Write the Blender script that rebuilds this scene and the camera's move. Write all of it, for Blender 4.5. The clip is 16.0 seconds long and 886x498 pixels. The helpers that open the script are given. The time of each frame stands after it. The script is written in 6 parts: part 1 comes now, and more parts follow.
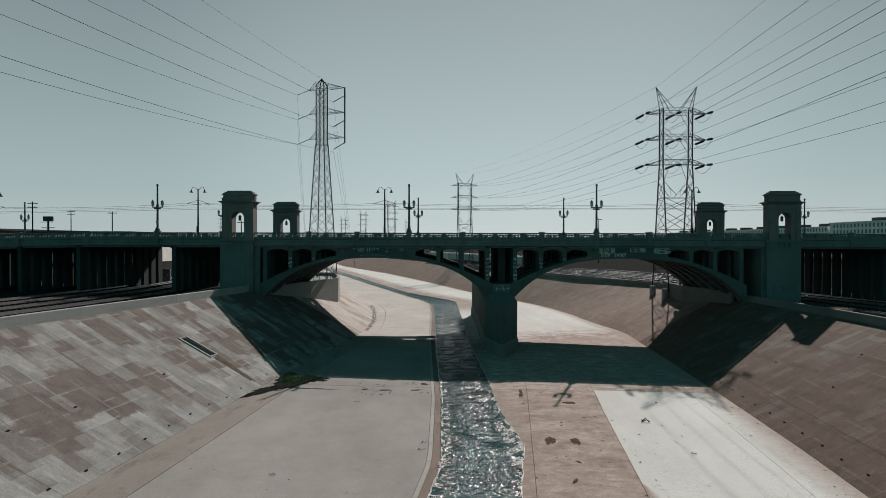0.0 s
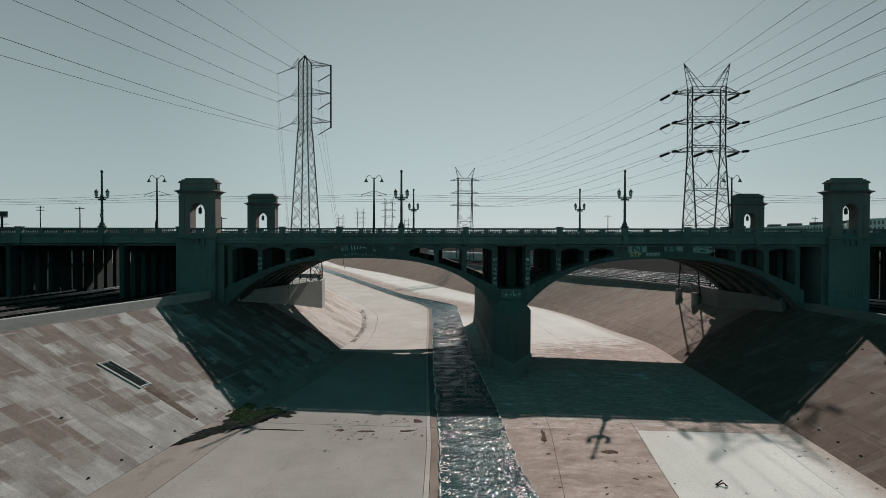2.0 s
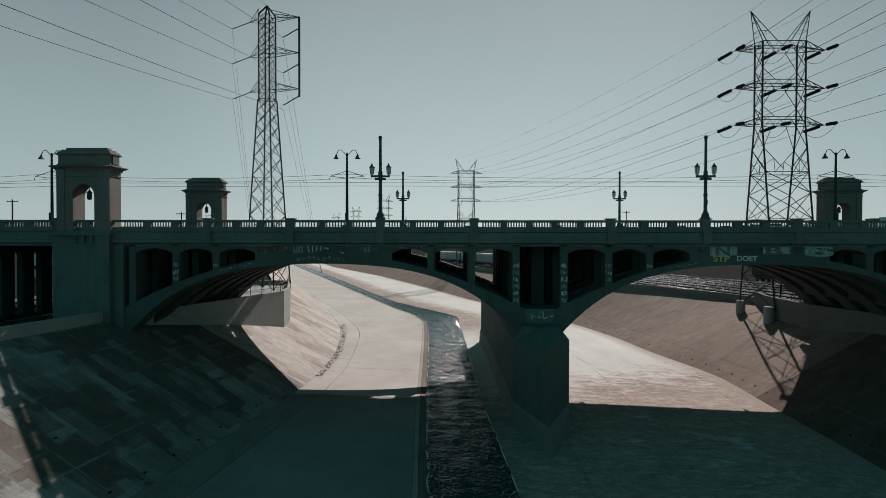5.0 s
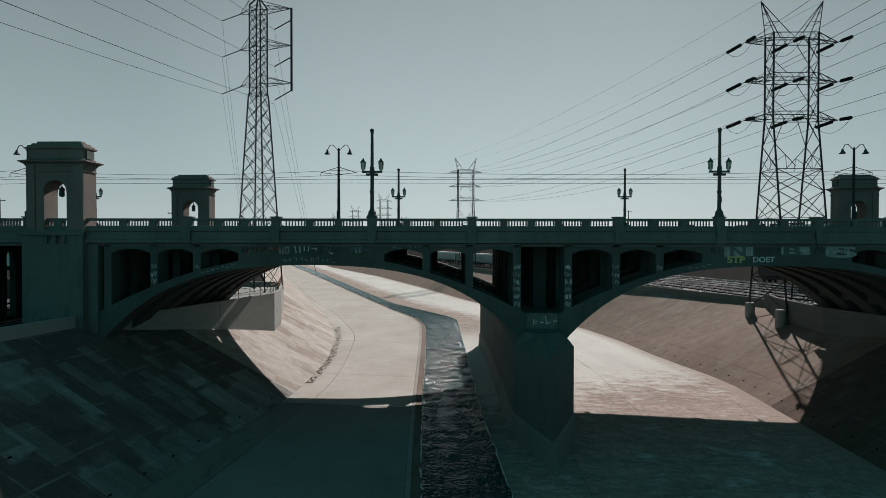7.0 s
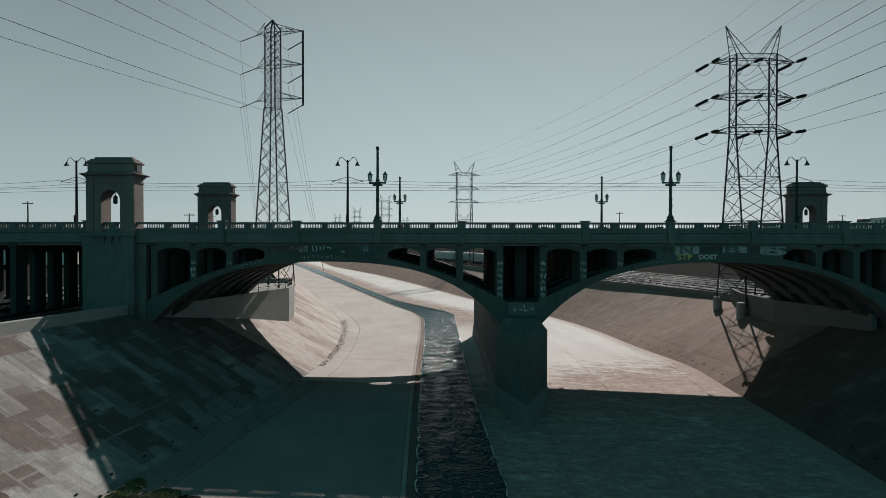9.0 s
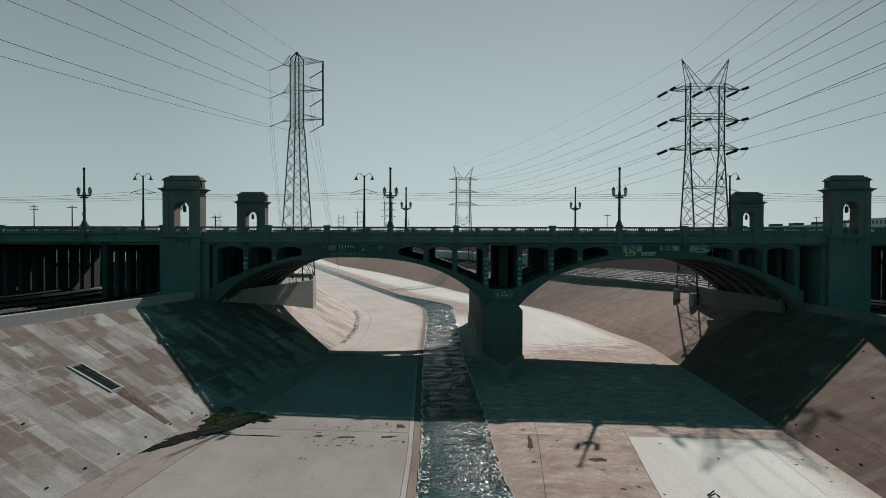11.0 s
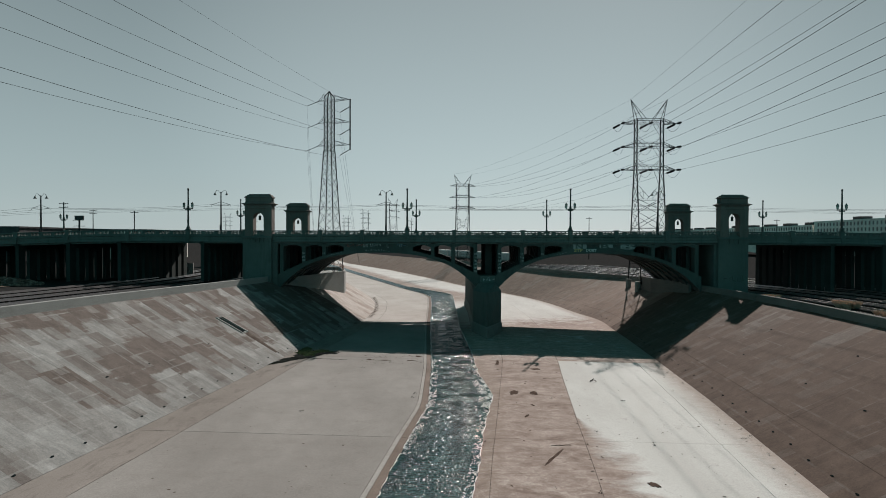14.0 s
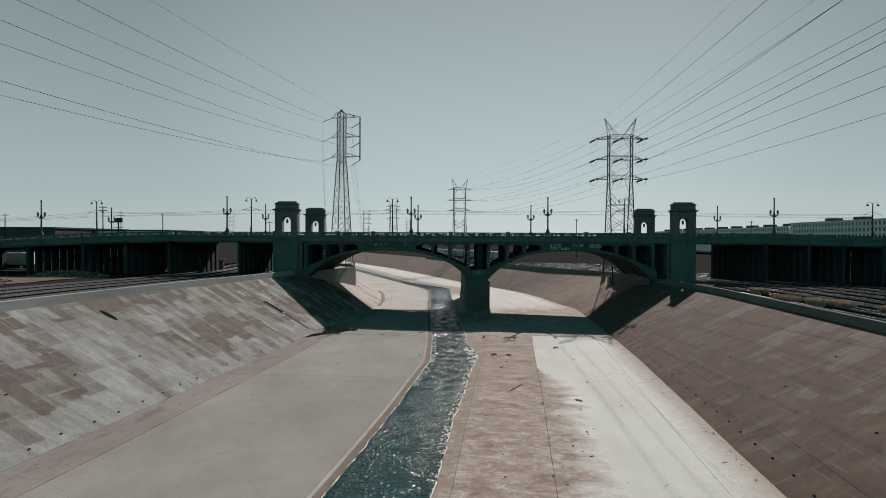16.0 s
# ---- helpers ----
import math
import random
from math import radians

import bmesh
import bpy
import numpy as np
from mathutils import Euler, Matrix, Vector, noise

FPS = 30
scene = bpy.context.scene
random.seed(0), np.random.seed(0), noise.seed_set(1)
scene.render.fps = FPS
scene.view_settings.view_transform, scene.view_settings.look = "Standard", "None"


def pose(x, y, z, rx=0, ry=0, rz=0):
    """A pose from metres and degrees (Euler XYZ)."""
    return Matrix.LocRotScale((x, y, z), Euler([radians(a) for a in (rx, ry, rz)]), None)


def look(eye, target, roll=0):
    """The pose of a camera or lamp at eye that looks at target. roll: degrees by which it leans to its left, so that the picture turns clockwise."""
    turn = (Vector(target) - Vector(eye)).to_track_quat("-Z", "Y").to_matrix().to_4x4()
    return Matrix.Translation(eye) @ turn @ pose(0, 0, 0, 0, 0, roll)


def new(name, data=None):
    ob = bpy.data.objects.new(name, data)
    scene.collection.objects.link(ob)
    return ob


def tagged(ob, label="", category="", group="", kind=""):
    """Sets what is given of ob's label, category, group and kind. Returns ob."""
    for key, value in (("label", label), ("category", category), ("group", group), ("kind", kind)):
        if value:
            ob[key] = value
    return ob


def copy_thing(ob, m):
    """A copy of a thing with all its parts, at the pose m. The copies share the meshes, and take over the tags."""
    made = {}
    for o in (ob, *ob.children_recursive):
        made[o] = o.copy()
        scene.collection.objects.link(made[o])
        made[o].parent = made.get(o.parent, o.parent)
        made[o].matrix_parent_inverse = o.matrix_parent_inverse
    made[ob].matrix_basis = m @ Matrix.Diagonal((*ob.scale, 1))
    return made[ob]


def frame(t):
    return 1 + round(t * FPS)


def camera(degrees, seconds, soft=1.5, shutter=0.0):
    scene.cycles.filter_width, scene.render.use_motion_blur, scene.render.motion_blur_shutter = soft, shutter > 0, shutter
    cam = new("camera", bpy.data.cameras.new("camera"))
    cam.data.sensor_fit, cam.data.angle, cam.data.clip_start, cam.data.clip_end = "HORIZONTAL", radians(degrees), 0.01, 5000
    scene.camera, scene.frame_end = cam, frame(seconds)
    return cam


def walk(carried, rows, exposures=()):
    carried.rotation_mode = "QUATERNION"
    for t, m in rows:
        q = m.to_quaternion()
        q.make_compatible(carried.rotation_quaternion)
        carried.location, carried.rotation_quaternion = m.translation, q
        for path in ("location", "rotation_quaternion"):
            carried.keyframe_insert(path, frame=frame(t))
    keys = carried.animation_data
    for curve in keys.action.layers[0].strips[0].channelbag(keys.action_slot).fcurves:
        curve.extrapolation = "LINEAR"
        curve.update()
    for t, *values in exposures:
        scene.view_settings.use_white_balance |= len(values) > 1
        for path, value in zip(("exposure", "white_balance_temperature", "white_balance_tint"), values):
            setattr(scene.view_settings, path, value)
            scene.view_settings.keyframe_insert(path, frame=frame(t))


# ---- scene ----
EXPOSURE, KELVIN, TINT = 0.4, 6250, 5
cam = camera(74.0, 16.0, 0.8)
PATH = [
    (0.0, 1.700, 0.650, 15.972, 1.138, -0.699, -0.128),
    (0.5, 1.616, 4.061, 15.917, 1.120, -0.747, -0.120),
    (1.0, 1.563, 7.650, 15.865, 1.099, -0.786, -0.113),
    (1.5, 1.510, 11.368, 15.817, 1.075, -0.816, -0.106),
    (2.0, 1.443, 15.314, 15.773, 1.051, -0.838, -0.100),
    (2.5, 1.361, 19.474, 15.733, 1.027, -0.855, -0.095),
    (3.0, 1.270, 23.800, 15.698, 1.005, -0.866, -0.090),
    (3.5, 1.181, 28.167, 15.666, 0.985, -0.872, -0.086),
    (4.0, 1.106, 32.548, 15.639, 0.968, -0.875, -0.083),
    (6.5, 1.256, 42.975, 15.568, 0.956, -0.861, -0.077),
    (7.0, 1.407, 42.558, 15.566, 0.969, -0.856, -0.078),
    (7.5, 1.589, 41.146, 15.568, 0.987, -0.851, -0.079),
    (8.0, 1.792, 39.133, 15.573, 1.010, -0.848, -0.082),
    (8.5, 2.004, 36.564, 15.582, 1.037, -0.845, -0.085),
    (9.0, 2.217, 33.455, 15.593, 1.068, -0.844, -0.089),
    (11.5, 3.007, 12.454, 15.680, 1.244, -0.856, -0.121),
    (12.0, 3.097, 7.538, 15.700, 1.276, -0.862, -0.130),
    (12.5, 3.176, 2.493, 15.719, 1.302, -0.868, -0.139),
    (13.0, 3.254, -2.561, 15.738, 1.322, -0.875, -0.150),
    (13.5, 3.340, -7.693, 15.754, 1.334, -0.881, -0.161),
    (14.0, 3.445, -12.848, 15.769, 1.335, -0.887, -0.173),
    (14.5, 3.573, -18.081, 15.780, 1.323, -0.892, -0.186),
    (15.0, 3.720, -23.256, 15.787, 1.296, -0.895, -0.200),
    (15.5, 3.871, -28.318, 15.789, 1.251, -0.896, -0.214),
    (16.0, 3.992, -33.105, 15.785, 1.186, -0.893, -0.230),
]
walk(cam, [(t, pose(x, y, z, 90 + pitch, roll, yaw)) for t, x, y, z, yaw, pitch, roll in PATH], [(0.0, EXPOSURE, KELVIN, TINT), (16.0, EXPOSURE, KELVIN, TINT)])

# ---- light ----
SUN_WAY = Vector((0.485, 1.37, 1.0)).normalized()
SUN_UP = math.asin(SUN_WAY.z)
SUN_TURN = math.atan2(SUN_WAY.x, SUN_WAY.y)
world = bpy.data.worlds.new("sky")
scene.world = world
world.use_nodes = True
wn = world.node_tree.nodes
sky = wn.new("ShaderNodeTexSky")
sky.sky_type, sky.sun_disc = "NISHITA", False
sky.sun_elevation, sky.sun_rotation = SUN_UP, SUN_TURN
sky.air_density, sky.dust_density, sky.ozone_density, sky.altitude = 1.0, 0.35, 1.0, 90
wn["Background"].inputs["Strength"].default_value = 0.008
dull = wn.new("ShaderNodeHueSaturation")
dull.inputs["Saturation"].default_value = 0.7
dull.inputs["Hue"].default_value = 0.455
world.node_tree.links.new(sky.outputs[0], dull.inputs["Color"])
world.node_tree.links.new(dull.outputs[0], wn["Background"].inputs["Color"])
haze = wn.new("ShaderNodeBackground")  # marine haze, thick at the horizon and thin overhead
haze.inputs["Color"].default_value = (0.862, 1.0, 1.02, 1)
height = wn.new("ShaderNodeSeparateXYZ")
world.node_tree.links.new(wn.new("ShaderNodeTexCoord").outputs["Generated"], height.inputs[0])
thin = wn.new("ShaderNodeMapRange")
thin.inputs["From Min"].default_value, thin.inputs["From Max"].default_value = 1.0, 0.0
world.node_tree.links.new(height.outputs["Z"], thin.inputs["Value"])
fall = wn.new("ShaderNodeMath")
fall.operation, fall.inputs[1].default_value = "POWER", 1.45
world.node_tree.links.new(thin.outputs[0], fall.inputs[0])
dense = wn.new("ShaderNodeMath")
dense.operation, dense.inputs[1].default_value = "MULTIPLY", 0.322
high = wn.new("ShaderNodeMapRange")  # the haze thins out quickly above thirty degrees
high.interpolation_type = "SMOOTHSTEP"
high.inputs["From Min"].default_value, high.inputs["From Max"].default_value = 0.36, 0.8
high.inputs["To Min"].default_value, high.inputs["To Max"].default_value = 1.0, 0.15
world.node_tree.links.new(height.outputs["Z"], high.inputs["Value"])
veiled = wn.new("ShaderNodeMath")
veiled.operation = "MULTIPLY"
world.node_tree.links.new(fall.outputs[0], veiled.inputs[0])
world.node_tree.links.new(high.outputs[0], veiled.inputs[1])
world.node_tree.links.new(veiled.outputs[0], dense.inputs[0])
toward = wn.new("ShaderNodeVectorMath")  # haze scatters forward: brighter on the sun's side
toward.operation = "DOT_PRODUCT"
toward.inputs[1].default_value = SUN_WAY
world.node_tree.links.new(wn["Texture Coordinate"].outputs["Generated"], toward.inputs[0])
ahead = wn.new("ShaderNodeMapRange")
ahead.inputs["From Min"].default_value, ahead.inputs["From Max"].default_value, ahead.inputs["To Min"].default_value = 0.0, 0.45, 0.15
world.node_tree.links.new(toward.outputs["Value"], ahead.inputs["Value"])
scatter = wn.new("ShaderNodeMath")
scatter.operation = "MULTIPLY"
world.node_tree.links.new(dense.outputs[0], scatter.inputs[0])
world.node_tree.links.new(ahead.outputs[0], scatter.inputs[1])
world.node_tree.links.new(scatter.outputs[0], haze.inputs["Strength"])
cool = wn.new("ShaderNodeBackground")  # clearer blue-green sky opposite the sun
cool.inputs["Color"].default_value = (0.23, 1.0, 1.02, 1)
behind = wn.new("ShaderNodeMapRange")
behind.inputs["From Min"].default_value, behind.inputs["From Max"].default_value = 0.3, -0.6
behind.inputs["To Max"].default_value = 1.6
world.node_tree.links.new(toward.outputs["Value"], behind.inputs["Value"])
clear = wn.new("ShaderNodeMath")
clear.operation = "MULTIPLY"
world.node_tree.links.new(dense.outputs[0], clear.inputs[0])
world.node_tree.links.new(behind.outputs[0], clear.inputs[1])
world.node_tree.links.new(clear.outputs[0], cool.inputs["Strength"])
whole = wn.new("ShaderNodeAddShader")
deep = wn.new("ShaderNodeBackground")  # deep blue-green sky overhead
deep.inputs["Color"].default_value = (0.0, 0.85, 0.92, 1)
rise = wn.new("ShaderNodeMapRange")
rise.interpolation_type = "SMOOTHSTEP"
rise.inputs["From Min"].default_value, rise.inputs["From Max"].default_value, rise.inputs["To Max"].default_value = 0.36, 0.95, 0.08
world.node_tree.links.new(height.outputs["Z"], rise.inputs["Value"])
world.node_tree.links.new(rise.outputs[0], deep.inputs["Strength"])
glow = wn.new("ShaderNodeBackground")  # pale bank of haze ahead
bank_way = wn.new("ShaderNodeVectorMath")
bank_way.operation = "DOT_PRODUCT"
bank_way.inputs[1].default_value = Vector((0.06, 1.0, 0.3)).normalized()
world.node_tree.links.new(wn["Texture Coordinate"].outputs["Generated"], bank_way.inputs[0])
near = wn.new("ShaderNodeMapRange")
near.interpolation_type = "SMOOTHSTEP"
near.inputs["From Min"].default_value, near.inputs["From Max"].default_value, near.inputs["To Max"].default_value = 0.84, 1.0, 0.085
world.node_tree.links.new(bank_way.outputs["Value"], near.inputs["Value"])
world.node_tree.links.new(near.outputs[0], glow.inputs["Strength"])
veil = wn.new("ShaderNodeAddShader")
top = wn.new("ShaderNodeAddShader")
both = wn.new("ShaderNodeAddShader")
world.node_tree.links.new(wn["Background"].outputs[0], both.inputs[0])
world.node_tree.links.new(haze.outputs[0], both.inputs[1])
world.node_tree.links.new(both.outputs[0], top.inputs[0])
world.node_tree.links.new(deep.outputs[0], top.inputs[1])
world.node_tree.links.new(top.outputs[0], veil.inputs[0])
world.node_tree.links.new(glow.outputs[0], veil.inputs[1])
world.node_tree.links.new(veil.outputs[0], whole.inputs[0])
world.node_tree.links.new(cool.outputs[0], whole.inputs[1])
world.node_tree.links.new(whole.outputs[0], wn["World Output"].inputs["Surface"])
sun = new("sun", bpy.data.lights.new("sun", "SUN"))
sun.data.energy, sun.data.angle, sun.data.color = 5.5, radians(0.55), (1.0, 0.848, 0.785)
sun.matrix_world = look(SUN_WAY * 300, (0, 0, 0))


# ---- materials ----
class Mat:
    """A node material with short calls for its nodes."""

    def __init__(self, name, rough=0.8, metal=0.0):
        self.m = bpy.data.materials.new(name)
        self.m.use_nodes = True
        self.t = self.m.node_tree
        self.b = self.t.nodes["Principled BSDF"]
        self.b.inputs["Roughness"].default_value = rough
        self.b.inputs["Metallic"].default_value = metal
        self.pos = self.t.nodes.new("ShaderNodeTexCoord").outputs["Object"]

    def link(self, a, b):
        self.t.links.new(a, b)

    def mapped(self, scale, turn=(0, 0, 0), place=(0, 0, 0)):
        n = self.t.nodes.new("ShaderNodeMapping")
        n.inputs["Scale"].default_value, n.inputs["Rotation"].default_value, n.inputs["Location"].default_value = scale, turn, place
        self.link(self.pos, n.inputs[0])
        return n.outputs[0]

    def noise(self, scale, detail=4, rough=0.6, at=None, warp=0.0):
        n = self.t.nodes.new("ShaderNodeTexNoise")
        n.inputs["Scale"].default_value, n.inputs["Detail"].default_value = scale, detail
        n.inputs["Roughness"].default_value, n.inputs["Distortion"].default_value = rough, warp
        self.link(at or self.pos, n.inputs["Vector"])
        return n.outputs["Fac"]

    def ramp(self, fac, lo, hi):
        n = self.t.nodes.new("ShaderNodeMapRange")
        n.inputs["From Min"].default_value, n.inputs["From Max"].default_value = lo, hi
        self.link(fac, n.inputs["Value"])
        return n.outputs[0]

    def math(self, op, a, b):
        n = self.t.nodes.new("ShaderNodeMath")
        n.operation = op
        for k, v in enumerate((a, b)):
            if isinstance(v, (int, float)):
                n.inputs[k].default_value = v
            else:
                self.link(v, n.inputs[k])
        return n.outputs[0]

    def mix(self, fac, a, b, kind="MIX"):
        n = self.t.nodes.new("ShaderNodeMix")
        n.data_type, n.blend_type = "RGBA", kind
        for k, v in ((0, fac), (6, a), (7, b)):
            if isinstance(v, (int, float)):
                n.inputs[k].default_value = v
            elif isinstance(v, tuple):
                n.inputs[k].default_value = (*v, 1)
            else:
                self.link(v, n.inputs[k])
        return n.outputs[2]

    def bricks(self, at, width, height, mortar=0.0, offset=0.5, squash=1.0):
        n = self.t.nodes.new("ShaderNodeTexBrick")
        n.offset, n.squash = offset, squash
        n.inputs["Color1"].default_value, n.inputs["Color2"].default_value = (0, 0, 0, 1), (1, 1, 1, 1)
        n.inputs["Mortar"].default_value = (0.5, 0.5, 0.5, 1)
        n.inputs["Scale"].default_value, n.inputs["Mortar Size"].default_value = 1.0, mortar
        n.inputs["Brick Width"].default_value, n.inputs["Row Height"].default_value = width, height
        self.link(at, n.inputs["Vector"])
        return n.outputs["Color"]

    def cracks(self, scale, width, at=None, warp=0.35):
        """Thin wandering lines between large cells."""
        n = self.t.nodes.new("ShaderNodeTexVoronoi")
        n.feature = "DISTANCE_TO_EDGE"
        n.inputs["Scale"].default_value = scale
        shake = self.t.nodes.new("ShaderNodeTexNoise")
        shake.inputs["Scale"].default_value, shake.inputs["Detail"].default_value = scale * 4, 6
        self.link(at or self.pos, shake.inputs["Vector"])
        far = self.t.nodes.new("ShaderNodeVectorMath")
        far.operation = "MULTIPLY_ADD"
        far.inputs[1].default_value = (warp / scale,) * 3
        self.link(shake.outputs["Color"], far.inputs[0])
        self.link(at or self.pos, far.inputs[2])
        self.link(far.outputs[0], n.inputs["Vector"])
        return self.ramp(n.outputs["Distance"], width * scale, 0.0)

    def chance(self):
        return self.t.nodes.new("ShaderNodeObjectInfo").outputs["Random"]

    def color(self, c):
        if isinstance(c, tuple):
            self.b.inputs["Base Color"].default_value = (*c, 1)
        else:
            self.link(c, self.b.inputs["Base Color"])
        return self

    def bump(self, height, strength=0.3, distance=0.02):
        n = self.t.nodes.new("ShaderNodeBump")
        n.inputs["Strength"].default_value, n.inputs["Distance"].default_value = strength, distance
        self.link(height, n.inputs["Height"])
        self.link(n.outputs[0], self.b.inputs["Normal"])
        return self


def concrete(name, light, dark, stain, amount=0.5, streak=(0.25, 0.25, 0.25), crack=0.0):
    """Weathered concrete: broad tone, stains, fine grain and small pits."""
    m = Mat(name, 0.9)
    m.b.inputs["Specular IOR Level"].default_value = 0.05
    broad = m.ramp(m.noise(0.12, 5, 0.65, m.mapped((1, 0.6, 1))), 0.32, 0.68)
    c = m.mix(broad, dark, light)
    spots = m.ramp(m.noise(1.0, 6, 0.7, m.mapped(streak), 0.6), 0.52, 0.78)
    c = m.mix(m.math("MULTIPLY", spots, amount), c, stain)
    if crack:
        gaps = m.math("MULTIPLY", m.cracks(0.11, 0.035), m.ramp(m.noise(0.15, 3, 0.6), 0.42, 0.6))
        c = m.mix(m.math("MULTIPLY", gaps, crack), c, stain)
        wash = m.ramp(m.noise(0.6, 5, 0.7, m.mapped((0.10, 1.6, 0.3), (0, 0, 0.06)), 0.5), 0.55, 0.8)
        c = m.mix(m.math("MULTIPLY", wash, 0.14), c, stain)
        cloud = m.ramp(m.noise(0.3, 6, 0.68, m.mapped((1, 1, 1), place=(3, 9, 0)), 0.3), 0.5, 0.75)
        c = m.mix(m.math("MULTIPLY", cloud, 0.3), c, tuple(v * 0.9 for v in dark))
    fine = m.noise(9.0, 5, 0.75)
    c = m.mix(0.35, c, m.mix(m.ramp(fine, 0.3, 0.7), (0.25, 0.25, 0.25), (0.75, 0.75, 0.75)), "OVERLAY")
    c = m.mix(m.math("MULTIPLY", m.chance(), 0.12), c, stain)
    m.color(c).bump(fine, 0.25, 0.03)
    return m.m


def patched_bank(name, brown, grey, pale, turn, base, thick, low, seed):
    """Sloped bank concrete painted over in crisp oblong patches that run down the slope."""
    m = Mat(name, 0.9)
    m.b.inputs["Specular IOR Level"].default_value = 0.05
    split = m.t.nodes.new("ShaderNodeSeparateXYZ")
    m.link(m.pos, split.inputs[0])
    Y, Z = split.outputs["Y"], split.outputs["Z"]
    big = m.bricks(m.mapped((1, 1, 1), (0, 0, turn), (seed, 1.3, 0)), 7.2, 3.1, 0.0, 0.37)
    mid = m.bricks(m.mapped((1, 1, 1), (0, 0, turn), (seed * 2.3, 0.4, 0)), 3.4, 1.7, 0.0, 0.61)
    fine = m.bricks(m.mapped((1, 1, 1), (0, 0, turn + 0.01), (1.7, seed * 1.9, 0)), 1.9, 1.05, 0.0, 0.43)
    tint = m.bricks(m.mapped((1, 1, 1), (0, 0, turn - 0.01), (seed * 0.7, seed * 4.1, 0)), 3.3, 2.6, 0.0, 0.29)
    lumps = m.math("MULTIPLY", m.math("SUBTRACT", m.noise(0.11, 3, 0.5, m.mapped((1, 1, 1), place=(seed * 5, 0, 0))), 0.5), 1.1)
    stroke = m.math("MULTIPLY", m.math("SUBTRACT", m.noise(1.6, 6, 0.75, m.mapped((0.8, 1.2, 0.8))), 0.5), 0.16)
    lean = m.math("ADD", m.math("ADD", base, m.math("MULTIPLY", m.ramp(Y, 66.0, 8.0), thick)), m.math("MULTIPLY", m.ramp(Z, 2.9, 0.9), low))
    lean = m.math("ADD", lean, m.math("ADD", lumps, stroke))
    worn = m.math("ADD", 0.72, m.math("MULTIPLY", m.ramp(m.noise(0.8, 6, 0.72, m.mapped((0.4, 1.3, 0.4)), 0.3), 0.3, 0.6), 0.28))
    tone = m.ramp(m.noise(0.25, 5, 0.65), 0.3, 0.7)
    c = m.mix(tone, tuple(v * 0.88 for v in brown), tuple(v * 1.12 for v in brown))
    c = m.mix(m.math("MULTIPLY", tint, 0.22), c, tuple(v * 0.78 for v in brown))
    cloud = m.ramp(m.noise(0.5, 6, 0.7, m.mapped((0.5, 1.1, 0.5), place=(2, seed, 0)), 0.4), 0.34, 0.66)
    paint = m.mix(m.math("ADD", m.math("MULTIPLY", tint, 0.4), m.math("MULTIPLY", cloud, 0.6)), grey, pale)
    one = m.math("ADD", m.math("MULTIPLY", big, 0.6), lean)
    c = m.mix(m.math("MULTIPLY", m.math("MULTIPLY", m.ramp(one, 0.58, 0.62), worn), m.math("ADD", 0.5, m.math("MULTIPLY", tint, 0.5))), c, paint)
    two = m.math("ADD", mid, m.math("MULTIPLY", lean, 0.5))
    c = m.mix(m.math("MULTIPLY", m.math("MULTIPLY", m.ramp(two, 0.92, 0.96), worn), 0.4), c, m.mix(cloud, grey, pale))
    c = m.mix(m.math("MULTIPLY", m.ramp(m.math("SUBTRACT", mid, m.math("MULTIPLY", lean, 0.10)), 0.11, 0.08), 0.6), c, tuple(v * 0.95 for v in brown))
    c = m.mix(m.math("MULTIPLY", m.math("MULTIPLY", m.ramp(m.math("ADD", fine, stroke), 0.86, 0.9), worn), 0.3), c, pale)
    for wide, tall in ((5.4, 3.9), (2.7, 8.1)):
        n = m.t.nodes.new("ShaderNodeTexBrick")
        n.offset = 0.31
        n.inputs["Color1"].default_value = n.inputs["Color2"].default_value = (0, 0, 0, 1)
        n.inputs["Mortar"].default_value = (1, 1, 1, 1)
        n.inputs["Scale"].default_value, n.inputs["Mortar Size"].default_value, n.inputs["Mortar Smooth"].default_value = 1.0, 0.11, 0.6
        n.inputs["Brick Width"].default_value, n.inputs["Row Height"].default_value = wide, tall
        m.link(m.mapped((1, 1, 1), (0, 0, turn), (seed, tall, 0)), n.inputs["Vector"])
        broken = m.math("MULTIPLY", n.outputs["Color"], m.ramp(m.noise(0.3, 4, 0.65, m.mapped((1, 1, 1), place=(wide, 0, 0))), 0.46, 0.6))
        c = m.mix(m.math("MULTIPLY", broken, 0.34), c, pale)
    streaks = m.ramp(m.noise(1.4, 6, 0.7, m.mapped((0.12, 1.4, 0.12), (0, 0, turn))), 0.52, 0.8)
    c = m.mix(m.math("MULTIPLY", streaks, 0.4), c, tuple(v * 0.6 for v in brown))
    smear = m.ramp(m.noise(0.9, 7, 0.72, m.mapped((0.7, 1.0, 0.7), place=(5, seed, 0)), 0.5), 0.36, 0.66)
    c = m.mix(0.4, c, m.mix(smear, (0.3, 0.3, 0.3), (0.68, 0.68, 0.68)), "OVERLAY")
    grain = m.noise(7.0, 5, 0.75)
    c = m.mix(0.35, c, m.mix(m.ramp(grain, 0.3, 0.7), (0.25, 0.25, 0.25), (0.75, 0.75, 0.75)), "OVERLAY")
    m.color(c).bump(grain, 0.25, 0.03)
    return m.m


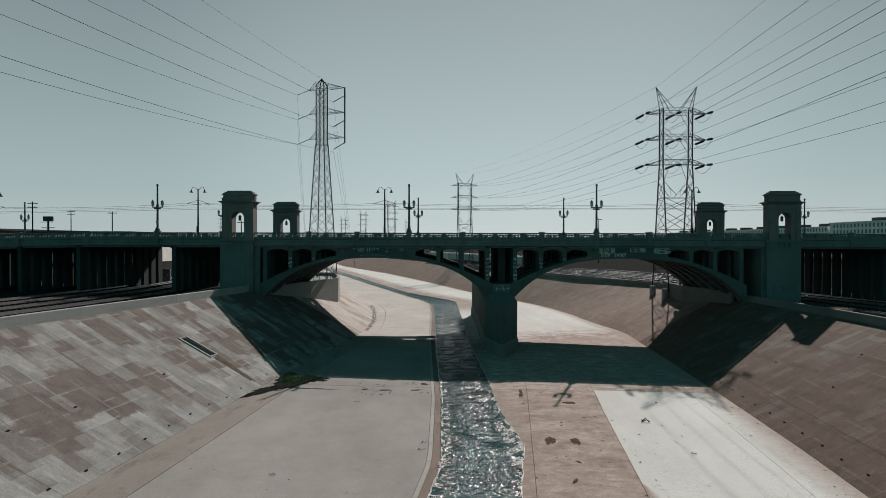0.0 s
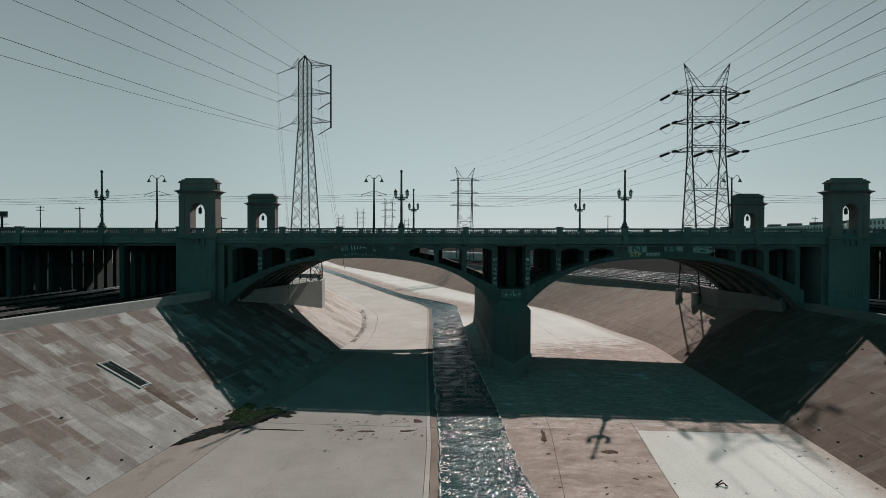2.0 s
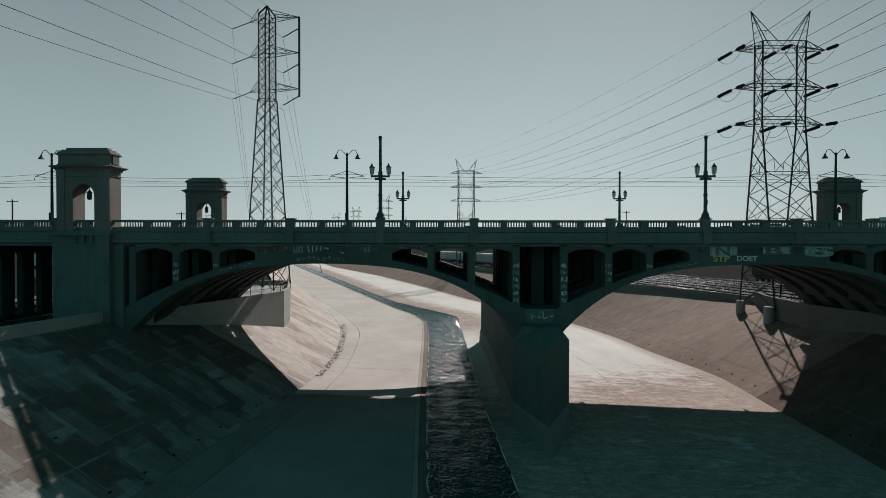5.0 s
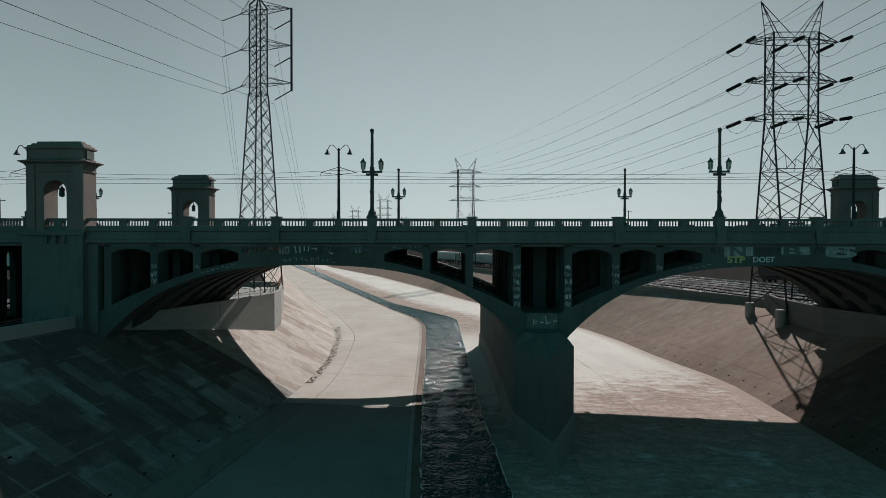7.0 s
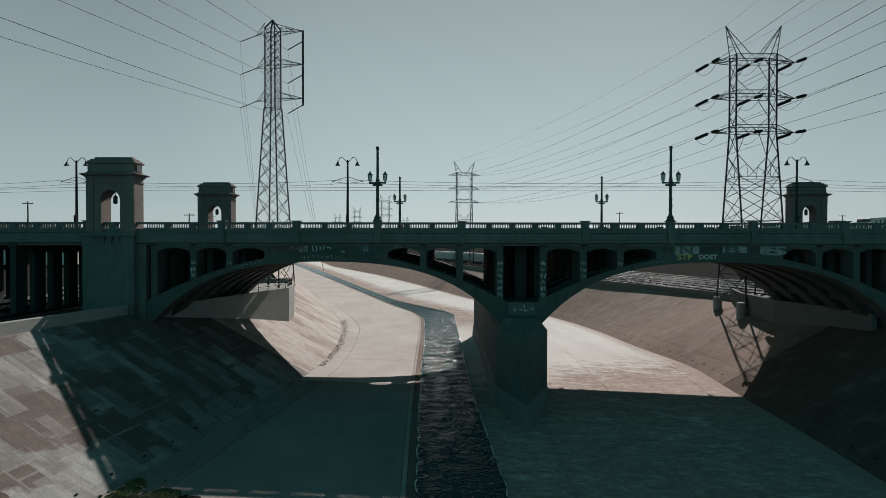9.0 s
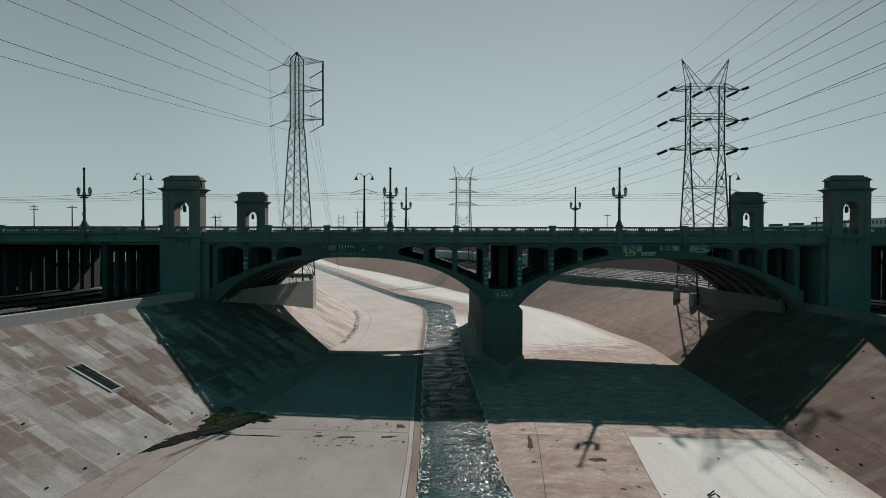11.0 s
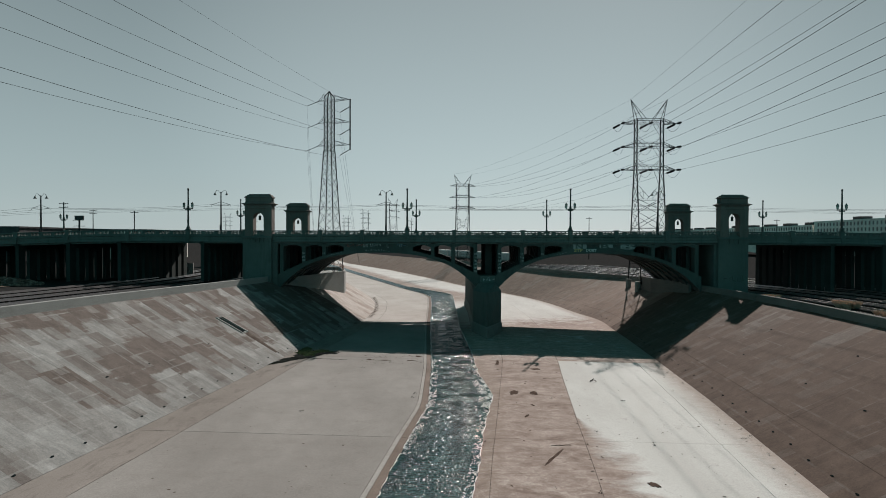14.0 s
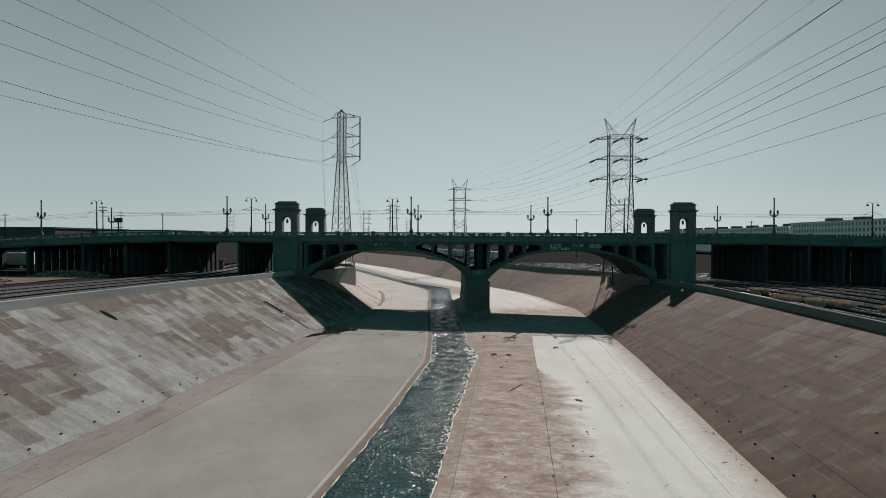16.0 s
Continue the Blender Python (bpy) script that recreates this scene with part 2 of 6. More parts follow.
def plain(name, c, rough=0.6, metal=0.0, grain=3.0, spread=0.25):
    m = Mat(name, rough, metal)
    if rough > 0.85:
        m.b.inputs["Specular IOR Level"].default_value = 0.0
    f = m.ramp(m.noise(grain, 5, 0.7), 0.3, 0.7)
    m.color(m.mix(f, tuple(v * (1 - spread) for v in c), tuple(v * (1 + spread) for v in c)))
    m.bump(m.noise(grain * 4, 4, 0.7), 0.2, 0.01)
    return m.m


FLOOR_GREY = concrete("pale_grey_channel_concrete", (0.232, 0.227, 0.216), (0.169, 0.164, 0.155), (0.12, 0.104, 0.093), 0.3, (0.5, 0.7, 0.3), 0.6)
# A paler tone for the left floor from the bridge onward.
FLOOR_PALE = concrete("paler_far_channel_concrete", (0.362, 0.36, 0.344), (0.288, 0.281, 0.264), (0.15, 0.122, 0.104), 0.35, (0.5, 0.7, 0.3), 0.6)
FLOOR_STRIP = concrete("stained_grey_concrete", (0.208, 0.194, 0.180), (0.157, 0.144, 0.131), (0.066, 0.056, 0.049), 0.75, (0.7, 0.25, 0.3), 0.6)
FLOOR_EDGE = concrete("damp_brown_concrete", (0.168, 0.14, 0.121), (0.109, 0.09, 0.077), (0.05, 0.04, 0.035), 0.7, (0.8, 0.3, 0.3))
SLOPE_LEFT = patched_bank("painted_over_bank_concrete", (0.097, 0.085, 0.077), (0.143, 0.149, 0.146), (0.248, 0.259, 0.253), 0.1234, 0.13, 0.27, 0.5, 3.0)
SLOPE_RIGHT = patched_bank("brown_bank_concrete", (0.083, 0.061, 0.050), (0.086, 0.069, 0.060), (0.142, 0.128, 0.118), 0.07, 0.03, 0.10, -0.3, 8.0)
SLOPE_PALE = patched_bank("paler_far_bank_concrete", (0.205, 0.175, 0.154), (0.262, 0.245, 0.225), (0.345, 0.337, 0.32), -0.35, 0.52, 0.0, 0.3, 4.0)
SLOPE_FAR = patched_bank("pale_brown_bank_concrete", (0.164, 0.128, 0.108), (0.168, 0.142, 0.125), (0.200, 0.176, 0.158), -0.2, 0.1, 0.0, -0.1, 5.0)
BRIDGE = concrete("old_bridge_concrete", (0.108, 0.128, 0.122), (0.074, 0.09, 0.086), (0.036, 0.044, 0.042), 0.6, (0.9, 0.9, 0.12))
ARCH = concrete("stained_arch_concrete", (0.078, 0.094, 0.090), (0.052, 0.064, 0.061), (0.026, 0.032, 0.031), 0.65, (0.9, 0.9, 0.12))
# Bridge concrete with the shade among the inner ribs put into its colour.
BRIDGE_SHADED = concrete("shaded_inner_concrete", (0.062, 0.072, 0.07), (0.042, 0.05, 0.048), (0.02, 0.024, 0.024), 0.6, (0.9, 0.9, 0.12))
# Near-black colour that carries the deep shade under the approach decks.
BENT_SHADED = concrete("shaded_bent_concrete", (0.040, 0.048, 0.046), (0.027, 0.034, 0.033), (0.015, 0.020, 0.019), 0.6, (0.9, 0.9, 0.12))
PINKISH = concrete("warm_tower_concrete", (0.153, 0.137, 0.126), (0.111, 0.102, 0.095), (0.05, 0.048, 0.047), 0.6, (0.9, 0.9, 0.15))
FLOOR_KERB = concrete("pale_kerb_concrete", (0.30, 0.295, 0.28), (0.22, 0.215, 0.205), (0.12, 0.10, 0.085), 0.6, (0.3, 0.9, 0.3))
WALL = concrete("parapet_concrete", (0.267, 0.28, 0.271), (0.208, 0.217, 0.211), (0.099, 0.099, 0.094), 0.5, (0.3, 0.3, 1.2))
# Parapet concrete again, darkened for walls whose visible face is turned from the sun.
WALL_SHADED = concrete("shaded_parapet_concrete", (0.125, 0.132, 0.126), (0.088, 0.094, 0.09), (0.045, 0.046, 0.043), 0.6, (0.3, 0.3, 1.2))


def silted_floor(name, far):
    """Bleached concrete with a ragged skirt of brown silt beside the water, and painted shade under the bridge."""
    m = Mat(name, 0.9)
    m.b.inputs["Specular IOR Level"].default_value = 0.05

    def uv(layer, k):
        n, q = m.t.nodes.new("ShaderNodeUVMap"), m.t.nodes.new("ShaderNodeSeparateXYZ")
        n.uv_map = layer
        m.link(n.outputs[0], q.inputs[0])
        return q.outputs[k]

    seam, shore, foot = uv("seam_water", 0), uv("seam_water", 1), uv("foot", 0)
    split = m.t.nodes.new("ShaderNodeSeparateXYZ")
    m.link(m.pos, split.inputs[0])
    X, Y = split.outputs["X"], split.outputs["Y"]
    comb = m.noise(0.9, 7, 0.7, m.mapped((0.5, 0.9, 1)), 0.6)  # streaks across the channel
    rough = m.noise(0.55, 6, 0.68, m.mapped((0.6, 1.0, 1), place=(4, 1, 0)), 0.5)
    fleck = m.noise(1.7, 7, 0.75, m.mapped((0.8, 1.1, 1), place=(1, 9, 0)), 0.7)
    white = m.mix(m.ramp(m.noise(0.14, 5, 0.6, m.mapped((1, 0.4, 1))), 0.35, 0.7), (0.352, 0.358, 0.346), (0.425, 0.437, 0.426))
    wash = m.ramp(m.noise(0.5, 5, 0.65, m.mapped((1.6, 0.10, 1), (0, 0, -0.1))), 0.5, 0.8)
    white = m.mix(m.math("MULTIPLY", wash, 0.1), white, (0.25, 0.215, 0.187))
    brown = m.mix(m.ramp(m.math("ADD", m.math("MULTIPLY", comb, 0.45), m.math("MULTIPLY", rough, 0.55)), 0.38, 0.62), (0.148, 0.115, 0.099), (0.262, 0.221, 0.199))
    pale = m.math("MULTIPLY", m.ramp(fleck, 0.46, 0.62), m.ramp(rough, 0.38, 0.56))
    if far:
        edge = m.math("ADD", m.math("SUBTRACT", Y, m.math("MULTIPLY", m.math("SUBTRACT", X, 12.0), 0.55)), m.math("MULTIPLY", m.math("SUBTRACT", comb, 0.5), 40.0))
        near = m.ramp(edge, 109.0, 98.0)
        strip = m.math("MULTIPLY", m.ramp(m.math("ADD", shore, m.math("MULTIPLY", m.math("SUBTRACT", rough, 0.5), 14.0)), 9.0, 4.0), m.ramp(Y, 134.0, 150.0))
        silt = m.math("MULTIPLY", m.math("MAXIMUM", near, strip), m.ramp(rough, 0.28, 0.46))
        pale = m.math("MULTIPLY", pale, 0.7)
    else:
        loose = m.ramp(Y, 40.0, 31.0)  # upstream the seam holds the silt back; below it spills over
        drift = m.noise(0.42, 6, 0.66, m.mapped((0.45, 0.9, 1), place=(2, 5, 0)), 0.6)
        spill = m.math("MULTIPLY", m.math("ADD", m.math("MULTIPLY", m.math("SUBTRACT", drift, 0.38), 9.0), m.math("MULTIPLY", m.math("SUBTRACT", comb, 0.5), 3.0)), loose)
        crisp = m.math("ADD", 0.12, m.math("MULTIPLY", loose, 2.6))
        silt = m.math("SUBTRACT", 1.0, m.math("DIVIDE", m.math("SUBTRACT", seam, spill), crisp))
        clamp = m.math("MAXIMUM", 0.0, m.math("MINIMUM", 1.0, silt))
        # Brown all over towards the bridge: its shade put into the floor colour.
        upper = m.ramp(m.math("ADD", Y, m.math("MULTIPLY", m.math("SUBTRACT", rough, 0.5), 16.0)), 65.0, 74.0)
        silt = m.math("MAXIMUM", clamp, upper)
        pale = m.math("MULTIPLY", pale, m.math("ADD", 0.42, m.math("MULTIPLY", m.ramp(Y, 36.0, 12.0), 0.5)))
        brown = m.mix(m.math("MULTIPLY", m.ramp(m.math("ADD", shore, m.math("MULTIPLY", m.math("SUBTRACT", rough, 0.5), 2.5)), 2.0, 0.9), 0.75), brown, (0.185, 0.150, 0.128))
    brown = m.mix(pale, brown, (0.355, 0.325, 0.295))
    dark = m.math("MULTIPLY", m.ramp(m.noise(0.8, 7, 0.72, m.mapped((0.55, 1.0, 1), place=(3, 3, 0)), 0.6), 0.52, 0.72), 0.55)
    brown = m.mix(dark, brown, (0.092, 0.066, 0.055))
    c = m.mix(silt, white, brown)
    kick = m.ramp(m.math("ADD", foot, m.math("MULTIPLY", m.math("SUBTRACT", fleck, 0.5), 3.6)), 3.0, 0.2)
    c = m.mix(m.math("MULTIPLY", kick, 0.8), c, (0.215, 0.176, 0.152))
    gaps = m.math("MULTIPLY", m.cracks(0.09, 0.03), m.ramp(m.noise(0.2, 3, 0.6), 0.45, 0.6))
    c = m.mix(m.math("MULTIPLY", gaps, 0.55), c, (0.099, 0.08, 0.069))
    blot = m.math("MULTIPLY", m.ramp(m.noise(0.55, 6, 0.75, m.mapped((1, 1, 1), place=(7, 3, 0)), 1.0), 0.67, 0.72), silt)
    c = m.mix(m.math("MULTIPLY", blot, 0.6), c, (0.065, 0.047, 0.04))
    fine = m.noise(9.0, 5, 0.75)
    c = m.mix(0.35, c, m.mix(m.ramp(fine, 0.3, 0.7), (0.25, 0.25, 0.25), (0.75, 0.75, 0.75)), "OVERLAY")
    m.color(c).bump(fine, 0.25, 0.03)
    return m.m


FLOOR_SILT_SHADE = silted_floor("silted_and_shaded_concrete", False)
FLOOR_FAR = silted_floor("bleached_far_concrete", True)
STEEL = plain("dark_weathered_steel", (0.035, 0.037, 0.039), 0.88, 0.0, 2.0)
RUST = plain("rusty_pipe", (0.13, 0.075, 0.05), 0.8, 0.2, 4.0, 0.4)
LAMP_GREEN = plain("dark_green_lamp_iron", (0.03, 0.04, 0.037), 0.75, 0.0, 4.0)
WIRE = plain("dark_cable", (0.02, 0.02, 0.022), 0.95, 0.0, 5.0)
INSULATOR = plain("brown_porcelain", (0.025, 0.024, 0.024), 0.88, 0.0, 5.0)
MILKY = plain("milky_lamp_glass", (0.45, 0.44, 0.40), 0.3, 0.0, 6.0, 0.1)
BALLAST = plain("railway_ballast", (0.024, 0.0245, 0.0245), 0.95, 0.0, 1.5, 0.5)
RAIL = plain("worn_rail_steel", (0.19, 0.19, 0.193), 0.4, 0.9, 2.0, 0.2)
TIE = plain("weathered_sleeper", (0.020, 0.0195, 0.019), 0.9, 0.0, 2.0, 0.4)
DIRT = plain("dry_dirt", (0.114, 0.093, 0.077), 0.95, 0.0, 0.25, 0.45)
LEAF = plain("dull_green_leaf", (0.10, 0.12, 0.065), 0.9, 0.0, 2.0, 0.5)
STRAW = plain("dry_brush", (0.46, 0.33, 0.255), 0.9, 0.0, 2.0, 0.4)
STUCCO = plain("white_building_stucco", (0.62, 0.60, 0.56), 0.9, 0.0, 0.3, 0.12)
DARK_GLASS = plain("dark_window_glass", (0.03, 0.035, 0.04), 0.15, 0.0, 1.0, 0.3)
ROOF = plain("dark_roofing", (0.06, 0.06, 0.062), 0.9, 0.0, 0.5, 0.3)
FOAM = plain("white_foam", (0.5, 0.51, 0.51), 0.6, 0.0, 5.0, 0.2)
SPRAY = plain("faded_white_spray_paint", (0.36, 0.39, 0.39), 0.9, 0.0, 3.0, 0.4)
SPRAY_DIM = plain("grey_spray_paint", (0.20, 0.225, 0.225), 0.9, 0.0, 3.0, 0.4)
SPRAY_RED = plain("dull_red_spray_paint", (0.24, 0.08, 0.065), 0.9, 0.0, 3.0, 0.4)
SPRAY_BLUE = plain("dull_blue_spray_paint", (0.05, 0.10, 0.15), 0.7, 0.0, 3.0, 0.4)
SPRAY_DARK = plain("black_spray_paint", (0.03, 0.03, 0.03), 0.7, 0.0, 3.0, 0.4)
SPRAY_YELLOW = plain("faded_yellow_spray_paint", (0.35, 0.30, 0.12), 0.7, 0.0, 3.0, 0.3)
ASPHALT = plain("asphalt", (0.05, 0.05, 0.05), 0.9, 0.0, 3.0, 0.3)


def water_material():
    m = Mat("rippled_river_water", 0.13)
    m.b.inputs["Specular IOR Level"].default_value = 0.14
    m.b.inputs["IOR"].default_value = 1.33
    big = m.noise(1.3, 3, 0.6, m.mapped((0.7, 1.3, 1)), 0.8)
    small = m.noise(11.0, 4, 0.7, m.mapped((0.7, 1.4, 1)), 0.5)
    h = m.math("ADD", m.math("MULTIPLY", big, 0.55), m.math("MULTIPLY", small, 0.45))
    c = m.mix(m.ramp(m.noise(0.4, 4, 0.6), 0.3, 0.7), (0.005, 0.027, 0.029), (0.009, 0.039, 0.041))
    m.color(c).bump(h, 0.8, 0.03)
    return m.m


WATER = water_material()


# ---- mesh helpers ----
def mesh_of(name, bm, material, smooth=False):
    bm.normal_update()
    me = bpy.data.meshes.new(name)
    bm.to_mesh(me)
    bm.free()
    me.materials.append(material)
    if smooth:
        for p in me.polygons:
            p.use_smooth = True
    return me


def part(name, bm, material, parent=None, label="", smooth=False):
    ob = new(name, mesh_of(name, bm, material, smooth))
    if parent:
        ob.parent = parent
    return tagged(ob, label)


def thing(name, label, category, group="", kind="", at=(0, 0, 0)):
    ob = new(name)
    ob.location = at
    ob.empty_display_size = 0.5
    return tagged(ob, label, category, group, kind)


def box(bm, x0, x1, y0, y1, z0, z1):
    v = [bm.verts.new(p) for p in ((x0, y0, z0), (x1, y0, z0), (x1, y1, z0), (x0, y1, z0), (x0, y0, z1), (x1, y0, z1), (x1, y1, z1), (x0, y1, z1))]
    for f in ((3, 2, 1, 0), (4, 5, 6, 7), (0, 1, 5, 4), (1, 2, 6, 5), (2, 3, 7, 6), (3, 0, 4, 7)):
        bm.faces.new([v[i] for i in f])
    return bm


def cube(x0, x1, y0, y1, z0, z1, bevel=0.0):
    bm = box(bmesh.new(), x0, x1, y0, y1, z0, z1)
    if bevel:
        bmesh.ops.bevel(bm, geom=bm.edges[:], offset=bevel, segments=1, affect="EDGES")
    return bm


def beam(bm, p, q, w, h=None):
    p, q = Vector(p), Vector(q)
    d = (q - p).normalized()
    side = d.cross(Vector((0, 0, 1)) if abs(d.z) < 0.95 else Vector((0, 1, 0))).normalized()
    up = side.cross(d)
    a, b = side * w / 2, up * (h or w) / 2
    v = [bm.verts.new(o + s) for o in (p, q) for s in (-a - b, a - b, a + b, -a + b)]
    for f in ((3, 2, 1, 0), (4, 5, 6, 7), (0, 1, 5, 4), (1, 2, 6, 5), (2, 3, 7, 6), (3, 0, 4, 7)):
        bm.faces.new([v[i] for i in f])
    return bm


def lathe(bm, rings, n=10, at=(0, 0, 0), square=False):
    """A turned body: rings of (height, radius)."""
    turn = math.pi / n if square else 0
    loops = [[bm.verts.new((at[0] + r * math.cos(turn + k * 2 * math.pi / n), at[1] + r * math.sin(turn + k * 2 * math.pi / n), at[2] + z)) for k in range(n)] for z, r in rings]
    for a, b in zip(loops, loops[1:]):
        for k in range(n):
            bm.faces.new((a[k], a[(k + 1) % n], b[(k + 1) % n], b[k]))
    bm.faces.new(loops[0][::-1])
    bm.faces.new(loops[-1])
    return bm


def tube(bm, points, r, n=5):
    """A thin round body along points."""
    points = [Vector(p) for p in points]
    loops = []
    for i, p in enumerate(points):
        d = (points[min(i + 1, len(points) - 1)] - points[max(i - 1, 0)]).normalized()
        side = d.cross(Vector((0, 0, 1)) if abs(d.z) < 0.95 else Vector((0, 1, 0))).normalized()
        up = side.cross(d)
        loops.append([bm.verts.new(p + (side * math.cos(k * 2 * math.pi / n) + up * math.sin(k * 2 * math.pi / n)) * r) for k in range(n)])
    for a, b in zip(loops, loops[1:]):
        for k in range(n):
            bm.faces.new((a[k], a[(k + 1) % n], b[(k + 1) % n], b[k]))
    bm.faces.new(loops[0][::-1])
    bm.faces.new(loops[-1])
    return bm


def prism_y(bm, outline, y0, y1):
    """An outline of (x, z), counter-clockwise seen from the front, drawn out from y0 to y1."""
    a = [bm.verts.new((x, y0, z)) for x, z in outline]
    b = [bm.verts.new((x, y1, z)) for x, z in outline]
    bm.faces.new(a)
    bm.faces.new(b[::-1])
    for k in range(len(a)):
        j = (k + 1) % len(a)
        bm.faces.new((a[k], b[k], b[j], a[j]))
    return bm


def strip_y(bm, lower, upper, y0, y1):
    """A plate between two lines of (x, z) with equal x, from y0 to y1, as a row of quads."""
    rows = [[[bm.verts.new((x, y, z)) for x, z in line] for line in (lower, upper)] for y in (y0, y1)]
    (fl, fu), (bl, bu) = rows
    for k in range(len(lower) - 1):
        bm.faces.new((fl[k], fl[k + 1], fu[k + 1], fu[k]))
        bm.faces.new((bl[k + 1], bl[k], bu[k], bu[k + 1]))
        bm.faces.new((fl[k + 1], fl[k], bl[k], bl[k + 1]))
        bm.faces.new((fu[k], fu[k + 1], bu[k + 1], bu[k]))
    bm.faces.new((fl[0], fu[0], bu[0], bl[0]))
    bm.faces.new((fl[-1], bl[-1], bu[-1], fu[-1]))
    return bm


def loft_x(bm, sections):
    """Sections of equal count of points (x, y, z), joined in order; ends closed."""
    loops = [[bm.verts.new(p) for p in s] for s in sections]
    n = len(loops[0])
    for a, b in zip(loops, loops[1:]):
        for k in range(n):
            bm.faces.new((a[k], a[(k + 1) % n], b[(k + 1) % n], b[k]))
    bm.faces.new(loops[0][::-1])
    bm.faces.new(loops[-1])
    bmesh.ops.recalc_face_normals(bm, faces=bm.faces[:])
    return bm


# ---- the channel in plan ----
GRID = np.arange(-160.0, 760.0, 1.0)


def bank(points, soft=9):
    """A line x(y) through points of (y, x), smoothed."""
    ys, xs = zip(*points)
    v = np.interp(GRID, ys, xs)
    pad = np.pad(v, soft, mode="reflect", reflect_type="odd")
    kernel = np.hanning(2 * soft + 1)
    v = np.convolve(pad, kernel / kernel.sum(), mode="valid")
    return lambda y: float(np.interp(y, GRID, v))


toe_l = bank([(-160, -44.8), (5, -25.9), (15, -24.6), (23.5, -23.7), (34, -22.4), (50, -20.6), (67, -18.8), (97.9, -15.0), (107.7, -14.5), (119, -15.0), (134.7, -17.1), (146.6, -19.8), (166.6, -25.7), (196, -36.6), (244, -53.4), (290.7, -70.3), (336, -85.0), (450, -127.0), (760, -239.5)], 5)
toe_r = bank([(-160, 8.2), (5.6, 25.1), (12.5, 25.7), (24, 26.9), (34, 27.8), (47, 29.1), (61, 30.05), (70, 30.7), (85, 32.1), (101, 33.3), (110.5, 33.9), (116.4, 33.1), (122, 31.8), (129.5, 30.5), (140, 29.2), (150, 27.1), (160, 24.3), (172, 19.5), (205, 5.5), (248, -9), (313, -33), (402, -73), (760, -189)], 5)
water_l = bank([(-160, -34), (-60, -15.4), (2.4, -4.05), (14, -2.5), (22, -1.5), (33.5, -0.35), (43, 0.75), (60, 0.4), (90, -1.15), (103, -1.7), (116.5, -2.15), (137.7, -2.95), (154, -3.9), (164, -6.2), (176, -11.5), (212, -25.0), (274, -48.0), (374, -85.5), (450, -114), (760, -228)], 3)
water_r = bank([(-160, -27), (-60, -8), (2.5, 2.6), (11.6, 3.4), (18, 3.85), (26.4, 4.9), (36.6, 5.85), (42, 6.5), (46, 7.2), (50, 6.85), (57.6, 5.95), (67, 5.7), (89.5, 4.5), (95, 4.15), (105, 3.9), (120, 3.55), (138, 2.95), (160, 2.3), (166, 0.6), (176, -5.0), (190, -13.0), (220, -24.2), (274, -43.6), (346, -69.3), (430, -102), (760, -223)], 2)
seam_one = bank([(-160, -24), (-60, -6.8), (2, 3.7), (28.7, 6.0), (39.8, 7.15), (44.5, 7.6), (53.5, 8.5), (65, 9.6), (90, 10.3), (130, 8.5), (154, 6.6), (178, 1.4), (233, -22), (366, -71), (760, -199)], 3)
seam_two = bank([(-160, -12), (-60, 2.6), (4, 10.5), (13.5, 11.5), (27, 13.0), (40.5, 14.25), (50, 15.2), (57, 15.9), (64.5, 16.8), (98.5, 19.0), (113, 19.0), (140, 17.4), (178, 8.0), (233, -16), (366, -68), (760, -195)], 3)


def kerb_l(y):
    return water_l(y) - 0.65


top_l = bank([(-160, -62), (22, -39.3), (48, -35.7), (79, -31.4), (92, -29.9), (110, -28.6), (126, -29.1), (139, -31), (150, -33.4), (162, -37), (186, -45.5), (228, -60.5), (290, -83), (336, -97), (450, -140), (760, -253)])
top_r = bank([(-160, 26), (21, 43.0), (62, 45.8), (80, 46.4), (92, 46.8), (104, 47.0), (117, 47.4), (131, 47.6), (137, 46.8), (155, 40.5), (172, 33), (205, 20), (248, 6), (313, -17), (402, -56), (760, -172)])
high_r = bank([(-160, 7.6), (21, 7.5), (62, 7.35), (80, 7.1), (95, 6.8), (117, 6.2), (131, 5.95), (155, 5.7), (300, 5.6), (760, 5.6)])
high_l = bank([(-160, 8.8), (22, 8.75), (48, 8.7), (79, 8.35), (92, 8.2), (130, 7.6), (300, 7.0), (760, 7.0)])
rise_l = bank([(-160, 0.35), (70, 0.35), (102, 0.0), (760, 0.0)])
level_w = bank([(-160, 0.0), (67, 0.0), (105, -0.45), (760, -0.6)])
rise_r = bank([(-160, -0.34), (67, -0.34), (100, -1.1), (760, -1.1)])


# ---- ground and channel ----
def ground_sheet():
    """One sheet to the horizon, with the river's trough in it."""
    bm = bmesh.new()
    ys = [-4000, -400, -159, *range(-120, 480, 6), 520, 580, 640, 700, 758]
    rows = []
    for y in ys:
        q = min(max(y, -159), 758)
        l, r, a, b = top_l(q), top_r(q), toe_l(q), toe_r(q)
        hl, hr = high_l(q), high_r(q)
        pts = [(-4500, hl), (l - 70, hl - 0.3), (l - 1.0, hl - 0.3), (l + 0.1, hl - 0.5), (a, -1.9), (b, -1.9), (r - 0.1, hr - 0.5), (r + 1.0, hr - 0.3), (r + 70, hr - 0.3), (4500, 8)]
        rows.append([bm.verts.new((x, y, z)) for x, z in pts])
    far = [bm.verts.new((v.co.x, 4800, 8.0)) for v in rows[-1]]
    rows.append(far)
    for a, b in zip(rows, rows[1:]):
        for k in range(len(a) - 1):
            bm.faces.new((a[k], a[k + 1], b[k + 1], b[k]))
    return bm


